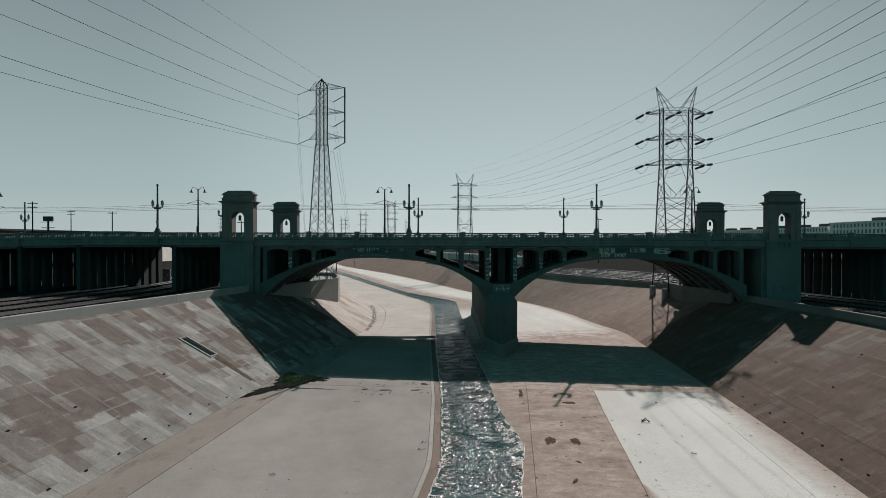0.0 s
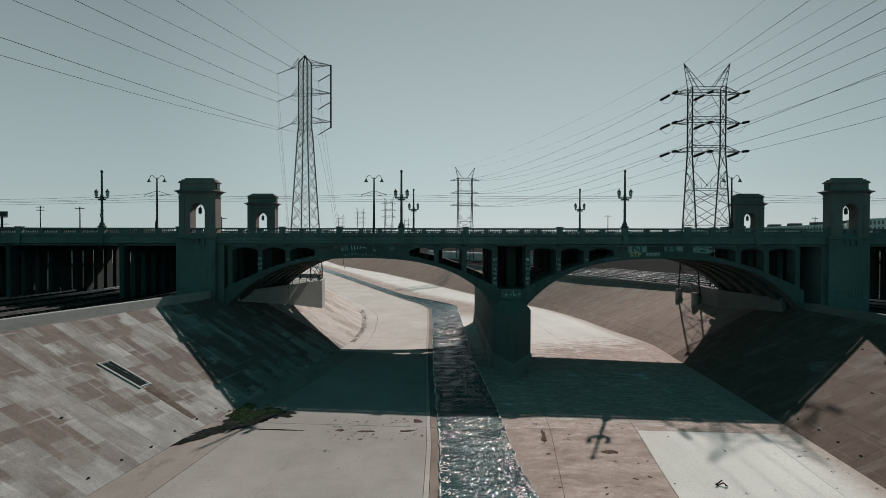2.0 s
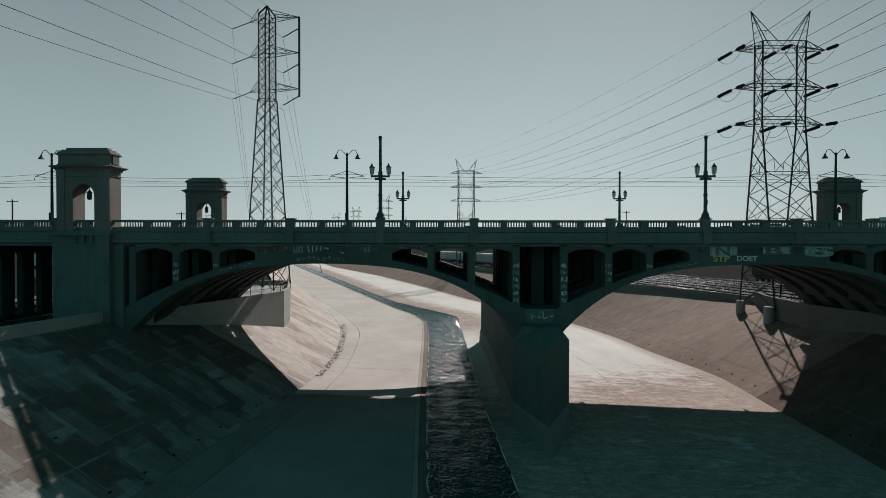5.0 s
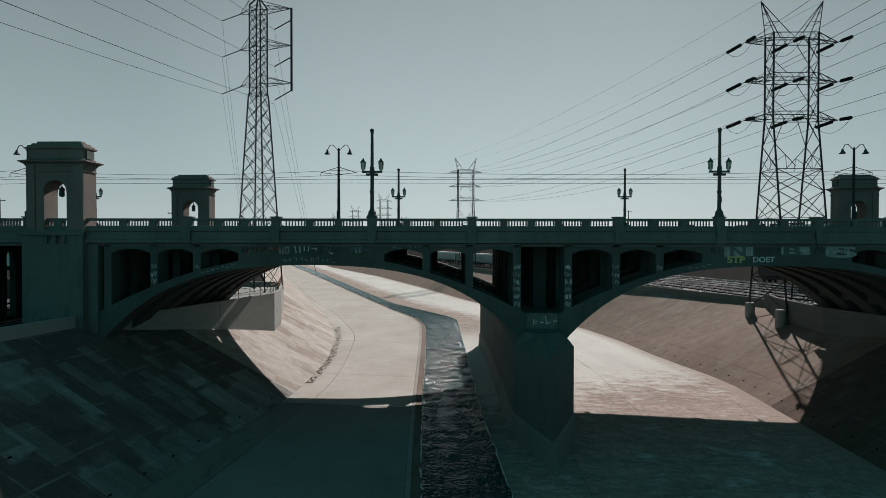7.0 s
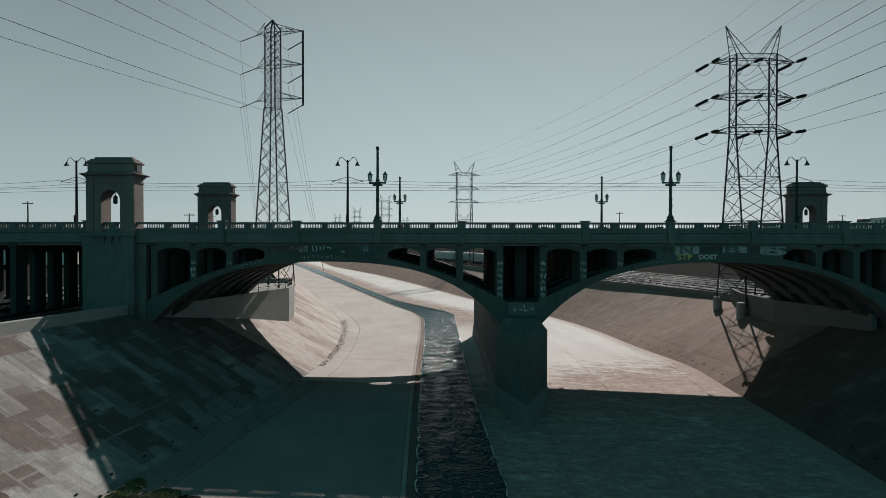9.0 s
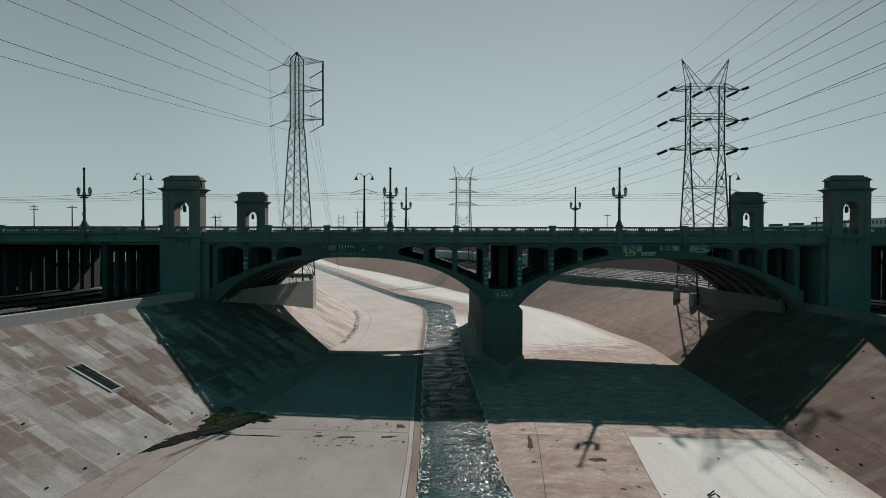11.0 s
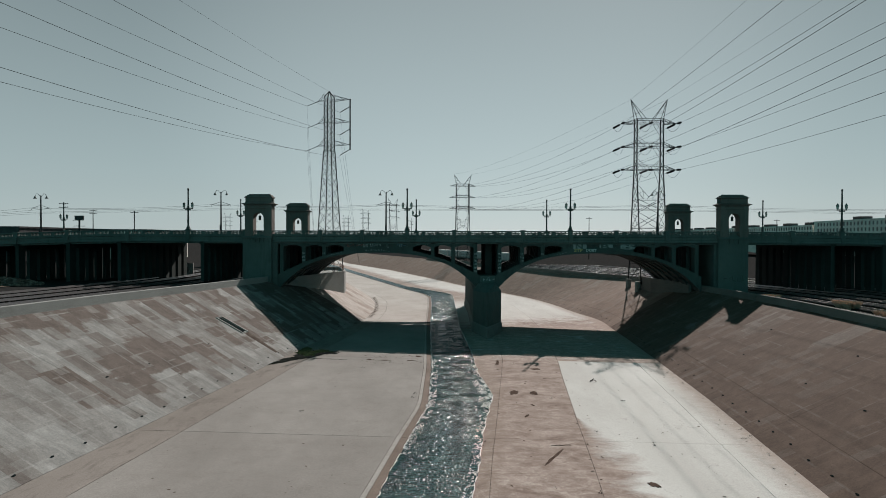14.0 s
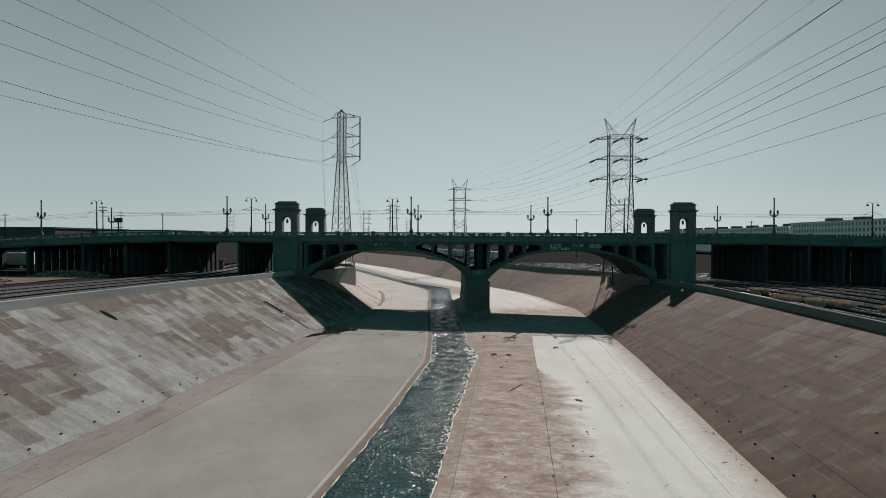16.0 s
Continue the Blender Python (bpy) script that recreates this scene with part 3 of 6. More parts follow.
ground = tagged(part("ground", ground_sheet(), BALLAST), "dark gravel and dirt ground along the river banks", "ground", kind="structure")


def sheet(rows, depth):
    """A slab with the given top rows of points, and sides going down by depth."""
    bm = bmesh.new()
    top = [[bm.verts.new(p) for p in row] for row in rows]
    low = [[bm.verts.new((p[0], p[1], p[2] - depth)) for p in row] for row in rows]
    for i in range(len(top) - 1):
        for k in range(len(top[0]) - 1):
            bm.faces.new((top[i][k], top[i][k + 1], top[i + 1][k + 1], top[i + 1][k]))
    m = len(top[0])
    rim = [(0, k) for k in range(m)] + [(i, m - 1) for i in range(1, len(top))] + [(len(top) - 1, k) for k in range(m - 2, -1, -1)] + [(i, 0) for i in range(len(top) - 2, 0, -1)]
    for (i, k), (j, n) in zip(rim, rim[1:] + rim[:1]):
        bm.faces.new((top[i][k], low[i][k], low[j][n], top[j][n]))
    return bm


GAP = 0.028


def slabs(parent, name, edge_a, edge_b, cuts, material, step=3.0, lift=0.0, gap=GAP):
    """Slabs between two lines of (x, z) at y, cut at the given joints."""
    made = []
    for y0, y1 in zip(cuts, cuts[1:]):
        n = max(1, math.ceil((y1 - y0) / step))
        rows = []
        for i in range(n + 1):
            y = y0 + gap + (y1 - y0 - 2 * gap) * i / n
            (xa, za), (xb, zb) = edge_a(y), edge_b(y)
            g = gap / max(0.5, abs(xb - xa))
            rows.append([(xa + (xb - xa) * f, y, za + (zb - za) * f + lift) for f in (g, 0.34, 0.67, 1 - g)])
        made.append(part(name, sheet(rows, 0.25), material, parent))
    return made


def floor_z(x, y):
    """Height of the channel floor."""
    return float(np.interp(x, [toe_l(y), kerb_l(y), seam_one(y), toe_r(y)], [rise_l(y), level_w(y), level_w(y), rise_r(y)]))


channel_floor = thing("channel_floor", "flat concrete river channel floor with stained slabs", "floor", kind="structure")
CUTS = [-150, -113, -77, -38, -2, 33.8, 64.7, 98.3, 139, 175, 211, 260, 330, 420, 560]
CUTS_L = [-150, -113, -77, -38, -2, 33.8, 64.7, 98.3, 111.0, 133.5, 160, 185, 211, 260, 330, 420, 560]


def flat(f, shift=0.0, z=0.0):
    return lambda y: (f(y) + shift, level_w(y) + z)


def side(f, high, share):
    """An edge of the floor whose height lies between the water's edge and the bank's foot."""
    return lambda y: (f(y), level_w(y) + (high(y) - level_w(y)) * share)


def seam_three(y):
    return toe_r(y) - float(np.interp(y, [50, 70, 108, 128], [3.45, 3.1, 3.2, 0.9]))


def seam_left(y):
    return toe_l(y) + float(np.interp(y, [0, 30, 60, 100, 120, 140, 190], [4.2, 3.9, 3.4, 2.7, 2.6, 3.3, 1.2]))


slabs(channel_floor, "slab", side(toe_l, rise_l, 1.0), side(seam_left, rise_l, 0.85), CUTS_L[:8], FLOOR_STRIP)
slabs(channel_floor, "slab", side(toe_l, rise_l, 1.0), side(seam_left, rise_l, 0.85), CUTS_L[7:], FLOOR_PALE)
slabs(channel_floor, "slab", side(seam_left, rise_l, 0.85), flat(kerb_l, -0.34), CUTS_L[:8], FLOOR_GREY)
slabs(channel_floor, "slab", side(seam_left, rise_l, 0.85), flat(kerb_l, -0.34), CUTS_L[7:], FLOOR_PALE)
slabs(channel_floor, "kerb_slab", flat(kerb_l, -0.34), flat(kerb_l), CUTS_L, FLOOR_KERB, gap=0.004)
slabs(channel_floor, "slab", flat(kerb_l), flat(water_l, 0.25, -0.12), CUTS_L, FLOOR_EDGE)


def lay(objects):
    """Metres from the seam, from the water's edge and from the bank's foot, kept on the slabs for the silt."""
    for ob in objects:
        me = ob.data
        near, foot = me.uv_layers.new(name="seam_water"), me.uv_layers.new(name="foot")
        for lp in me.loops:
            x, y, z = me.vertices[lp.vertex_index].co
            near.data[lp.index].uv = (x - seam_two(y), x - water_r(y))
            foot.data[lp.index].uv = (toe_r(y) - x, 0.0)


for k in range(len(CUTS) - 1):
    skin = FLOOR_SILT_SHADE if k < 6 else FLOOR_FAR
    for a, b in ((flat(water_r, -0.25, -0.12), flat(seam_one)), (flat(seam_one), side(seam_two, rise_r, 0.35)), (side(seam_two, rise_r, 0.35), side(seam_three, rise_r, 0.9)), (side(seam_three, rise_r, 0.9), side(toe_r, rise_r, 1.0))):
        lay(slabs(channel_floor, "slab", a, b, CUTS[k:k + 2], skin, gap=0.014))

bank_left = thing("bank_left", "sloped concrete river bank with painted-over patches", "river bank", kind="structure")
bank_right = thing("bank_right", "sloped brown concrete river bank with weep holes", "river bank", kind="structure")
JOINTS = [-150, -120, -90, -60, -30, -8, 14, 36, 58, 80, 102, 124, 150, 180, 220, 270, 330, 420, 560]


def along_l(f):
    return lambda y: (top_l(y) + (toe_l(y) - top_l(y)) * f, high_l(y) * (1 - f) + rise_l(y) * f)


def along_r(f):
    return lambda y: (toe_r(y) + (top_r(y) - toe_r(y)) * f, high_r(y) * f + rise_r(y) * (1 - f))


slabs(bank_left, "slab", along_l(0), along_l(1), JOINTS[:11], SLOPE_LEFT, gap=0.012)
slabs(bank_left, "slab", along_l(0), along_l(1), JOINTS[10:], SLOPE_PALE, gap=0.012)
slabs(bank_right, "slab", along_r(0), along_r(0.19), JOINTS[:11], SLOPE_RIGHT, gap=0.009)
slabs(bank_right, "slab", along_r(0.19), along_r(1), JOINTS[:11], SLOPE_RIGHT, gap=0.009)
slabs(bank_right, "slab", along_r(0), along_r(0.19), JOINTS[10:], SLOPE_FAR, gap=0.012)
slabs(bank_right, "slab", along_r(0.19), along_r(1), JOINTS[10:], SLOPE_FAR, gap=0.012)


def parapet(name, line, high, side, stretch, label, material):
    """A low wall along the top of a bank, in lengths."""
    wall = thing(name, label, "wall", kind="structure")
    for y0, y1 in zip(stretch, stretch[1:]):
        secs = []
        n = max(1, round((y1 - y0) / 4))
        for i in range(n + 1):
            y = y0 + 0.02 + (y1 - y0 - 0.04) * i / n
            x, z = line(y), high(y)
            secs.append([(x, y, z - 0.4), (x, y, z + 0.92), (x + side * 0.05, y, z + 0.97), (x + side * 0.38, y, z + 0.97), (x + side * 0.42, y, z + 0.92), (x + side * 0.42, y, z - 0.4)])
        part("wall_length", loft_x(bmesh.new(), secs), material, wall)
    return wall


parapet("parapet_left", top_l, high_l, -1, [-150, -112, -75, -38, 0, 36, 72, 91], "low grey concrete parapet along the bank top", WALL)
parapet("parapet_right", top_r, high_r, 1, [-150, -112, -75, -38, 0, 36, 72, 110, 150, 190, 240, 300], "low weathered concrete parapet along the bank top, darkened for shade", WALL_SHADED)


# ---- water ----
def river_mesh():
    """The water's surface in small wavelets, faceted near and broader far off."""
    verts, faces = [], []
    ys = list(np.arange(-155, -25, 1.0)) + list(np.arange(-25, 62, 0.085)) + list(np.arange(62, 130, 0.125)) + list(np.arange(130, 185, 0.25)) + list(np.arange(185, 300, 0.8)) + list(np.arange(300, 560, 3))
    n = 84
    for y in ys:
        a, b, zw = water_l(y), water_r(y), level_w(y)
        rough = float(np.interp(y, [-20, 20, 62, 72, 115, 160], [1.15, 1.05, 1.05, 1.5, 1.7, 1.9]))
        for k in range(n + 1):
            f = k / n
            wob = 0.15 * noise.noise((y * 0.5, f * 3, 1.0))
            x = a + (b - a) * f + wob * (1 if f in (0, 1) else 0.3)
            slow = 1.3 * noise.noise((x * 0.7, y * 0.5, 8.0))
            rise = 0.022 * noise.noise((x * 0.9, y * 0.8, 0.0)) + 0.032 * (1 + 0.7 * slow) * noise.noise((x * 2.8, y * 3.8, 4.0)) + 0.036 * (1 + 0.7 * slow) * noise.noise((x * 9.5, y * 7.5, 6.0))
            verts.append((x, y, zw - 0.04 + rough * rise * min(1, 0.4 + 14 * f, 0.4 + 14 * (1 - f)) * (1 + 0.25 * max(0, 1 - 4 * min(f, 1 - f)))))
    for i in range(len(ys) - 1):
        for k in range(n):
            p = i * (n + 1) + k
            q = p + n + 1
            if (i + k) % 2:
                faces += [(p, p + 1, q + 1), (p, q + 1, q)]
            else:
                faces += [(p, p + 1, q), (p + 1, q + 1, q)]
    me = bpy.data.meshes.new("water")
    me.from_pydata(verts, [], faces)
    me.materials.append(WATER)
    return me


river = tagged(new("water", river_mesh()), "dark rippling river water in the low channel", "water", kind="structure")


def foam_edge(seed, line, lo, hi, inward):
    """A thin ragged rim of froth along one side of the water."""
    bm = bmesh.new()
    last = None
    for y in np.arange(lo, hi, 0.16):
        x = line(y) + 0.15 * noise.noise((y * 0.5, 0 if inward > 0 else 3, 1.0)) + 0.06 * noise.noise((y * 2.3, seed, 0))
        w = max(0.01, 0.05 + 0.10 * noise.noise((y * 1.1, seed, 7)) + 0.08 * noise.noise((y * 4.1, seed, 3)))
        z = level_w(y)
        here = [bm.verts.new((x - inward * 0.03, y, z)), bm.verts.new((x + inward * w * 0.4, y, z + 0.07)), bm.verts.new((x + inward * w, y, z + 0.02))]
        if last and noise.noise((y * 0.7, seed, 9)) > -0.1:
            for k in (0, 1):
                bm.faces.new((last[k], last[k + 1], here[k + 1], here[k]))
        last = here
    bmesh.ops.delete(bm, geom=[v for v in bm.verts if not v.link_faces], context="VERTS")
    return bm


tagged(part("foam", foam_edge(1, water_l, -40, 190, 1), FOAM), "thin white foam along the water's edge", "foam", kind="stuff")
tagged(part("foam", foam_edge(2, water_r, -40, 190, -1), FOAM), "thin white foam along the water's edge", "foam", kind="stuff")


def froth(line, inward, lo, hi, reach, count, seed):
    """Broken flecks of froth drifting beside one edge of the water."""
    rng = random.Random(seed)
    verts, faces = [], []
    for _ in range(count):
        y = rng.uniform(lo, hi)
        d = reach * rng.random() ** 2.2
        if noise.noise((y * 0.8, d * 1.5, seed)) < -0.08:
            continue
        x, z, k = line(y) + inward * (d + 0.05), level_w(y) + 0.012, len(verts)
        size, long, n = rng.uniform(0.02, 0.075), rng.uniform(1.0, 2.6), rng.randint(5, 7)
        turn = rng.gauss(0.2, 0.5)
        for i in range(n):
            a, r = 2 * math.pi * i / n, size * rng.uniform(0.5, 1.0)
            u, v = r * long * math.cos(a), r * math.sin(a)
            verts.append((x + u * math.cos(turn) - v * math.sin(turn), y + u * math.sin(turn) + v * math.cos(turn), z))
        verts.append((x, y, z + size * 0.5))
        faces += [(k + i, k + (i + 1) % n, k + n) for i in range(n)]
    me = bpy.data.meshes.new("froth")
    me.from_pydata(verts, [], faces)
    me.materials.append(FOAM)
    return tagged(new("froth", me), "broken white froth flecks along the water's edge", "foam", kind="stuff")


froth(water_r, -1, 42.5, 53, 1.3, 1500, 3)
froth(water_r, -1, 5, 66, 0.6, 1500, 4)
froth(water_l, 1, 30, 66, 0.7, 1400, 5)


# ---- the bridge ----
YF, YB = 91.6, 118.7
bridge = thing("arch_bridge", "weathered concrete open-spandrel arch bridge across the channel", "bridge", at=(8.9, 105, 0))
HOME = Vector((8.9, 105, 0))


def bpart(name, bm, material, parent=None, label="", smooth=False):
    """A part of the bridge, given in world axes."""
    if parent is None:
        bmesh.ops.translate(bm, verts=bm.verts[:], vec=-HOME)
        return part(name, bm, material, bridge, label, smooth)
    bmesh.ops.translate(bm, verts=bm.verts[:], vec=-HOME)
    return part(name, bm, material, parent, label, smooth)


def rail_top(x):
    """Height of the balustrade's cap along the bridge."""
    return float(np.interp(x, [-220, -120, -94, -85, -76, -67, -56, 60, 71, 94, 130, 220], [9.0, 14.6, 15.95, 16.45, 16.85, 17.15, 17.38, 17.38, 17.3, 16.85, 16.0, 13.0]))


DECK_X = [-220, -170, -130, -112, -94, -85, -76, -67, -56, -34, -10, 8.9, 30, 52, 60, 71, 82, 94, 112, 130, 170, 220]


def deck_mesh():
    secs = []
    for x in DECK_X:
        t = rail_top(x)
        prof = [(YF + 0.25, -0.95), (YF - 0.05, -0.95), (YF - 0.05, -1.06), (YF + 0.1, -1.12), (YF + 0.1, -1.75), (YF, -1.82), (YF, -2.05), (YF + 0.5, -2.12), (YF + 0.5, -2.35), (YF + 0.9, -2.35), (YF + 1.1, -1.7), (YB - 1.1, -1.7), (YB - 0.9, -2.35), (YB - 0.5, -2.35), (YB - 0.5, -2.12), (YB, -2.05), (YB, -1.82), (YB - 0.1, -1.75), (YB - 0.1, -1.12), (YB + 0.05, -1.06), (YB + 0.05, -0.95), (YB - 0.25, -0.95)]
        secs.append([(x, y, t + z) for y, z in prof])
    return loft_x(bmesh.new(), secs)


bpart("deck", deck_mesh(), BRIDGE)
bm = bmesh.new()
for x0, x1 in zip(DECK_X, DECK_X[1:]):
    v = [bm.verts.new(p) for p in ((x0, YF + 2.5, rail_top(x0) - 0.94), (x1, YF + 2.5, rail_top(x1) - 0.94), (x1, YB - 2.5, rail_top(x1) - 0.94), (x0, YB - 2.5, rail_top(x0) - 0.94))]
    bm.faces.new(v)
bpart("roadway", bm, ASPHALT)

CROWNS = (-10.6, 28.5)


def arch_in(d):
    return 13.45 - 0.00767 * d * d - 4.0e-5 * d ** 4


def arch_out(d):
    return 14.35 - 0.0150 * d * d


RIBS = [YF + 0.4 + k * (YB - YF - 2.9) / 6 for k in range(7)]
REACH = 18.2
FEET = (6.2, 9.75, 13.4, 17.4)
TOP_ARCH = 14.2


def spandrel(c, y0, y1, near):
    """Columns and arched top walls over one rib, with a solid crown."""
    skin = ARCH if near else BRIDGE_SHADED
    for s in (-1, 1):
        xs = [c + s * d for d in FEET]
        for d in FEET[1:]:
            x = c + s * d
            bm = cube(x - 0.33, x + 0.33, y0 + 0.1, y1 - 0.1, arch_out(d) - 0.25, 15.2, 0.04 if near else 0)
            bpart("spandrel_column", bm, skin)
        bm = bmesh.new()
        for d0, d1 in zip(FEET, FEET[1:]):
            a, b = d0 + (0.33 if d0 > 7 else 0.0), d1 - 0.33
            n = 10
            low = [(c + s * (a + (b - a) * i / n), max(TOP_ARCH + 0.62 * math.sin(math.pi * (0.06 + 0.88 * i / n)) ** 0.7, arch_out(a + (b - a) * i / n) - 0.1)) for i in range(n + 1)]
            up = [(x, 15.25) for x, z in low]
            if s < 0:
                low, up = low[::-1], up[::-1]
            strip_y(bm, low, up, y0 + 0.14, y1 - 0.14)
        bpart("spandrel_head", bm, skin)
    n = 14
    low = [(c - 6.2 + 12.4 * i / n, arch_out(-6.2 + 12.4 * i / n) - 0.15) for i in range(n + 1)]
    bpart("crown_wall", strip_y(bmesh.new(), low, [(x, 15.25) for x, z in low], y0 + 0.12, y1 - 0.12), skin)


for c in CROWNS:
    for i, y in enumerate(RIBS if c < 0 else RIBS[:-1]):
        w, skin = 2.1, ARCH if i == 0 else BRIDGE_SHADED
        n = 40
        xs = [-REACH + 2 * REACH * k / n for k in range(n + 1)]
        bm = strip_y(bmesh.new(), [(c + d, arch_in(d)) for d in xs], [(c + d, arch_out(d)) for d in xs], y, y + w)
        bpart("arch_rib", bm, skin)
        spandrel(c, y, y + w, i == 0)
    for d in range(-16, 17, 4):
        bpart("cross_strut", cube(c + d - 0.2, c + d + 0.2, RIBS[0] + 2.1, RIBS[-1], arch_in(d) + 0.25, arch_out(d) - 0.2), BRIDGE_SHADED)
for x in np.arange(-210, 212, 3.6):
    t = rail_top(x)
    bpart("floor_beam", cube(x - 0.2, x + 0.2, YF + 0.95, YB - 0.95, t - 2.3, t - 1.65), BRIDGE_SHADED)


def pier_plan(z, nose, grow):
    """Outline of the pier at one height, from its pointed upstream nose round."""
    return [(8.4, nose, z), (11.3 + grow, 90.6, z), (11.2 + grow, 119.5, z), (10.6 + grow, 131.5, z), (8.3, 134.5 + grow, z), (5.6 - grow, 132.5, z), (6.2 - grow, 119.5, z), (6.4 - grow, 90.6, z)]


PIER_BASE = concrete("water_worn_concrete", (0.175, 0.19, 0.183), (0.125, 0.138, 0.132), (0.06, 0.066, 0.062), 0.6, (0.9, 0.9, 0.2))
bpart("river_pier", loft_x(bmesh.new(), [pier_plan(1.4, 83.6, 0.0), pier_plan(6.9, 85.0, 0.0), [(x, min(y, 89.2) if k == 0 else y, z) for k, (x, y, z) in enumerate(pier_plan(8.1, 89.2, -0.95))]]), BRIDGE)
bpart("pier_base", loft_x(bmesh.new(), [pier_plan(-0.9, 81.2, 0.3), pier_plan(1.25, 82.9, 0.14), pier_plan(1.45, 83.4, 0.02)]), PIER_BASE, None, "worn paler pier foot")
bpart("pier_cap", cube(6.6, 11.2, YF + 0.6, YB - 0.5, 7.6, 9.4), BRIDGE)
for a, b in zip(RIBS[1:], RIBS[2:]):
    bpart("pier_wall", cube(8.75, 9.95, a + 0.3, b - 0.9, 9.3, 15.2), BRIDGE_SHADED)


def gate_tower(xc, front, out):
    """A monumental arched tower over the balustrade, with its lantern."""
    body = bmesh.new()
    w, t = 2.42, 1.7
    y0, y1 = (front, front + t)
    z0, zs, ztop = 16.3, 19.55, 22.0
    r = 0.95
    box(body, xc - w, xc - r, y0, y1, z0, ztop)
    box(body, xc + r, xc + w, y0, y1, z0, ztop)
    n = 14
    low = [(xc - r * math.cos(math.pi * i / n), zs + 1.0 * math.sin(math.pi * i / n)) for i in range(n + 1)]
    strip_y(body, low, [(x, ztop) for x, z in low], y0, y1)
    tower = bpart("gate_tower", body, PINKISH, None, "tall arched concrete gate tower with stepped cap")
    for y in (y0 - 0.06, y1):
        ring = bmesh.new()
        for i in range(n):
            a, b = math.pi * i / n, math.pi * (i + 1) / n
            prism_y(ring, [(xc - 1.0 * math.cos(a), zs + 1.05 * math.sin(a)), (xc - 1.0 * math.cos(b), zs + 1.05 * math.sin(b)), (xc - 1.32 * math.cos(b), zs + 1.37 * math.sin(b)), (xc - 1.32 * math.cos(a), zs + 1.37 * math.sin(a))], y, y + 0.06)
        bpart("arch_moulding", ring, PINKISH, tower)
    for name, steps in (("neck_moulding", ((21.25, 0.0), (21.28, 0.07), (21.38, 0.07), (21.42, 0.0))), ("cornice", ((21.72, 0.0), (21.78, 0.10), (21.9, 0.13), (21.96, 0.22), (22.06, 0.38), (22.1, 0.46), (22.17, 0.46), (22.3, 0.02))), ("attic", ((22.28, -0.02), (22.34, 0.02), (22.42, -0.08), (23.18, -0.08))), ("cap", ((23.18, -0.02), (23.22, 0.08), (23.34, 0.1), (23.38, -0.02), (23.52, -0.06))), ("cap", ((23.5, -0.22), (23.7, -0.26))), ("cap", ((23.68, -0.5), (23.9, -0.54)))):
        bpart(name, loft_x(bmesh.new(), [[(xc - w - g, y0 - g, z), (xc + w + g, y0 - g, z), (xc + w + g, y1 + g, z), (xc - w - g, y1 + g, z)] for z, g in steps]), PINKISH, tower)
    for s in (-1, 1):
        side = xc + s * (w - 0.0)
        bpart("side_panel", cube(side - 0.03, side + 0.05, y0 + 0.4, y1 - 0.4, 22.4, 23.1), BRIDGE, tower)
        bpart("corner_pilaster", cube(xc + s * 2.05 - 0.36, xc + s * 2.05 + 0.36, y0 - 0.1, y0, 16.4, 21.85), PINKISH, tower)
    lamp = bmesh.new()
    tube(lamp, [(xc, (y0 + y1) / 2, 20.5), (xc, (y0 + y1) / 2, 20.1)], 0.03, 5)
    lathe(lamp, [(0, 0.06), (0.08, 0.2), (0.12, 0.24), (0.62, 0.22), (0.66, 0.3), (0.86, 0.08), (0.95, 0.04)], 6, (xc, (y0 + y1) / 2, 19.2))
    bpart("lantern", lamp, LAMP_GREEN, tower, "dark iron hanging lantern")
    return tower


TOWERS = (-32.0, 52.1)
secs = []
for y, x in ((95.4, 45.8), (96.7, 45.7), (103.8, 45.4), (110.8, 44.0), (118.8, 44.75), (123.0, 45.3), (127.0, 46.5), (130.5, 47.5)):
    z = 8.0 - 0.006 * (y - 95)
    secs.append([(x, y, 4.9), (x, y, z - 0.05), (x + 0.05, y, z), (x + 0.45, y, z), (x + 0.5, y, z - 0.05), (x + 0.5, y, 4.9)])
# This wall also takes the darkened colour for its shaded face.
bpart("abutment_wall", loft_x(bmesh.new(), secs), WALL_SHADED, None, "low weathered abutment wall")
for xc in TOWERS:
    gate_tower(xc, YF - 0.15, -1)
    gate_tower(xc, YB - 1.75, 1)
    s = 1 if xc < 0 else -1
    bm = cube(xc - 2.75, xc + 2.4, YF - 0.35, YB + 0.35, -0.5, 16.35, 0.0)
    bpart("abutment_pier", bm, BRIDGE)
    a, b = sorted((xc + s * 2.4, xc + s * 3.3))
    bpart("abutment_step", cube(a, b, YF + 0.3, YB - 0.3, -0.5, 15.2), BRIDGE)
    for k in range(3):
        x = xc - 0.9 + k * 0.75
        bpart("corbel", prism_y(bmesh.new(), [(x, 15.25), (x + 0.42, 15.25), (x + 0.42, 15.95), (x, 15.95)], YF - 0.55, YF - 0.33), BRIDGE)
    bpart("balcony_band", cube(xc - 2.95, xc + 2.6, YF - 0.6, YF - 0.33, 15.95, 16.3, 0.03), BRIDGE)

POSTS = [-130, -121, -112, -103, -94.4, -85.3, -76.4, -67, -55.9, -44.9, -34.6, -29.4, -21, -13.5, -5.4, 3.0, 15.2, 23.6, 31.7, 40.6, 49.6, 54.6, 62.4, 71, 78.5, 85.7, 94, 103, 112, 121, 130]


def baluster_mesh():
    bm = lathe(bmesh.new(), [(0, 0.085), (0.04, 0.085), (0.08, 0.05), (0.18, 0.075), (0.32, 0.05), (0.40, 0.07), (0.48, 0.09)], 6)
    return mesh_of("baluster", bm, BRIDGE)


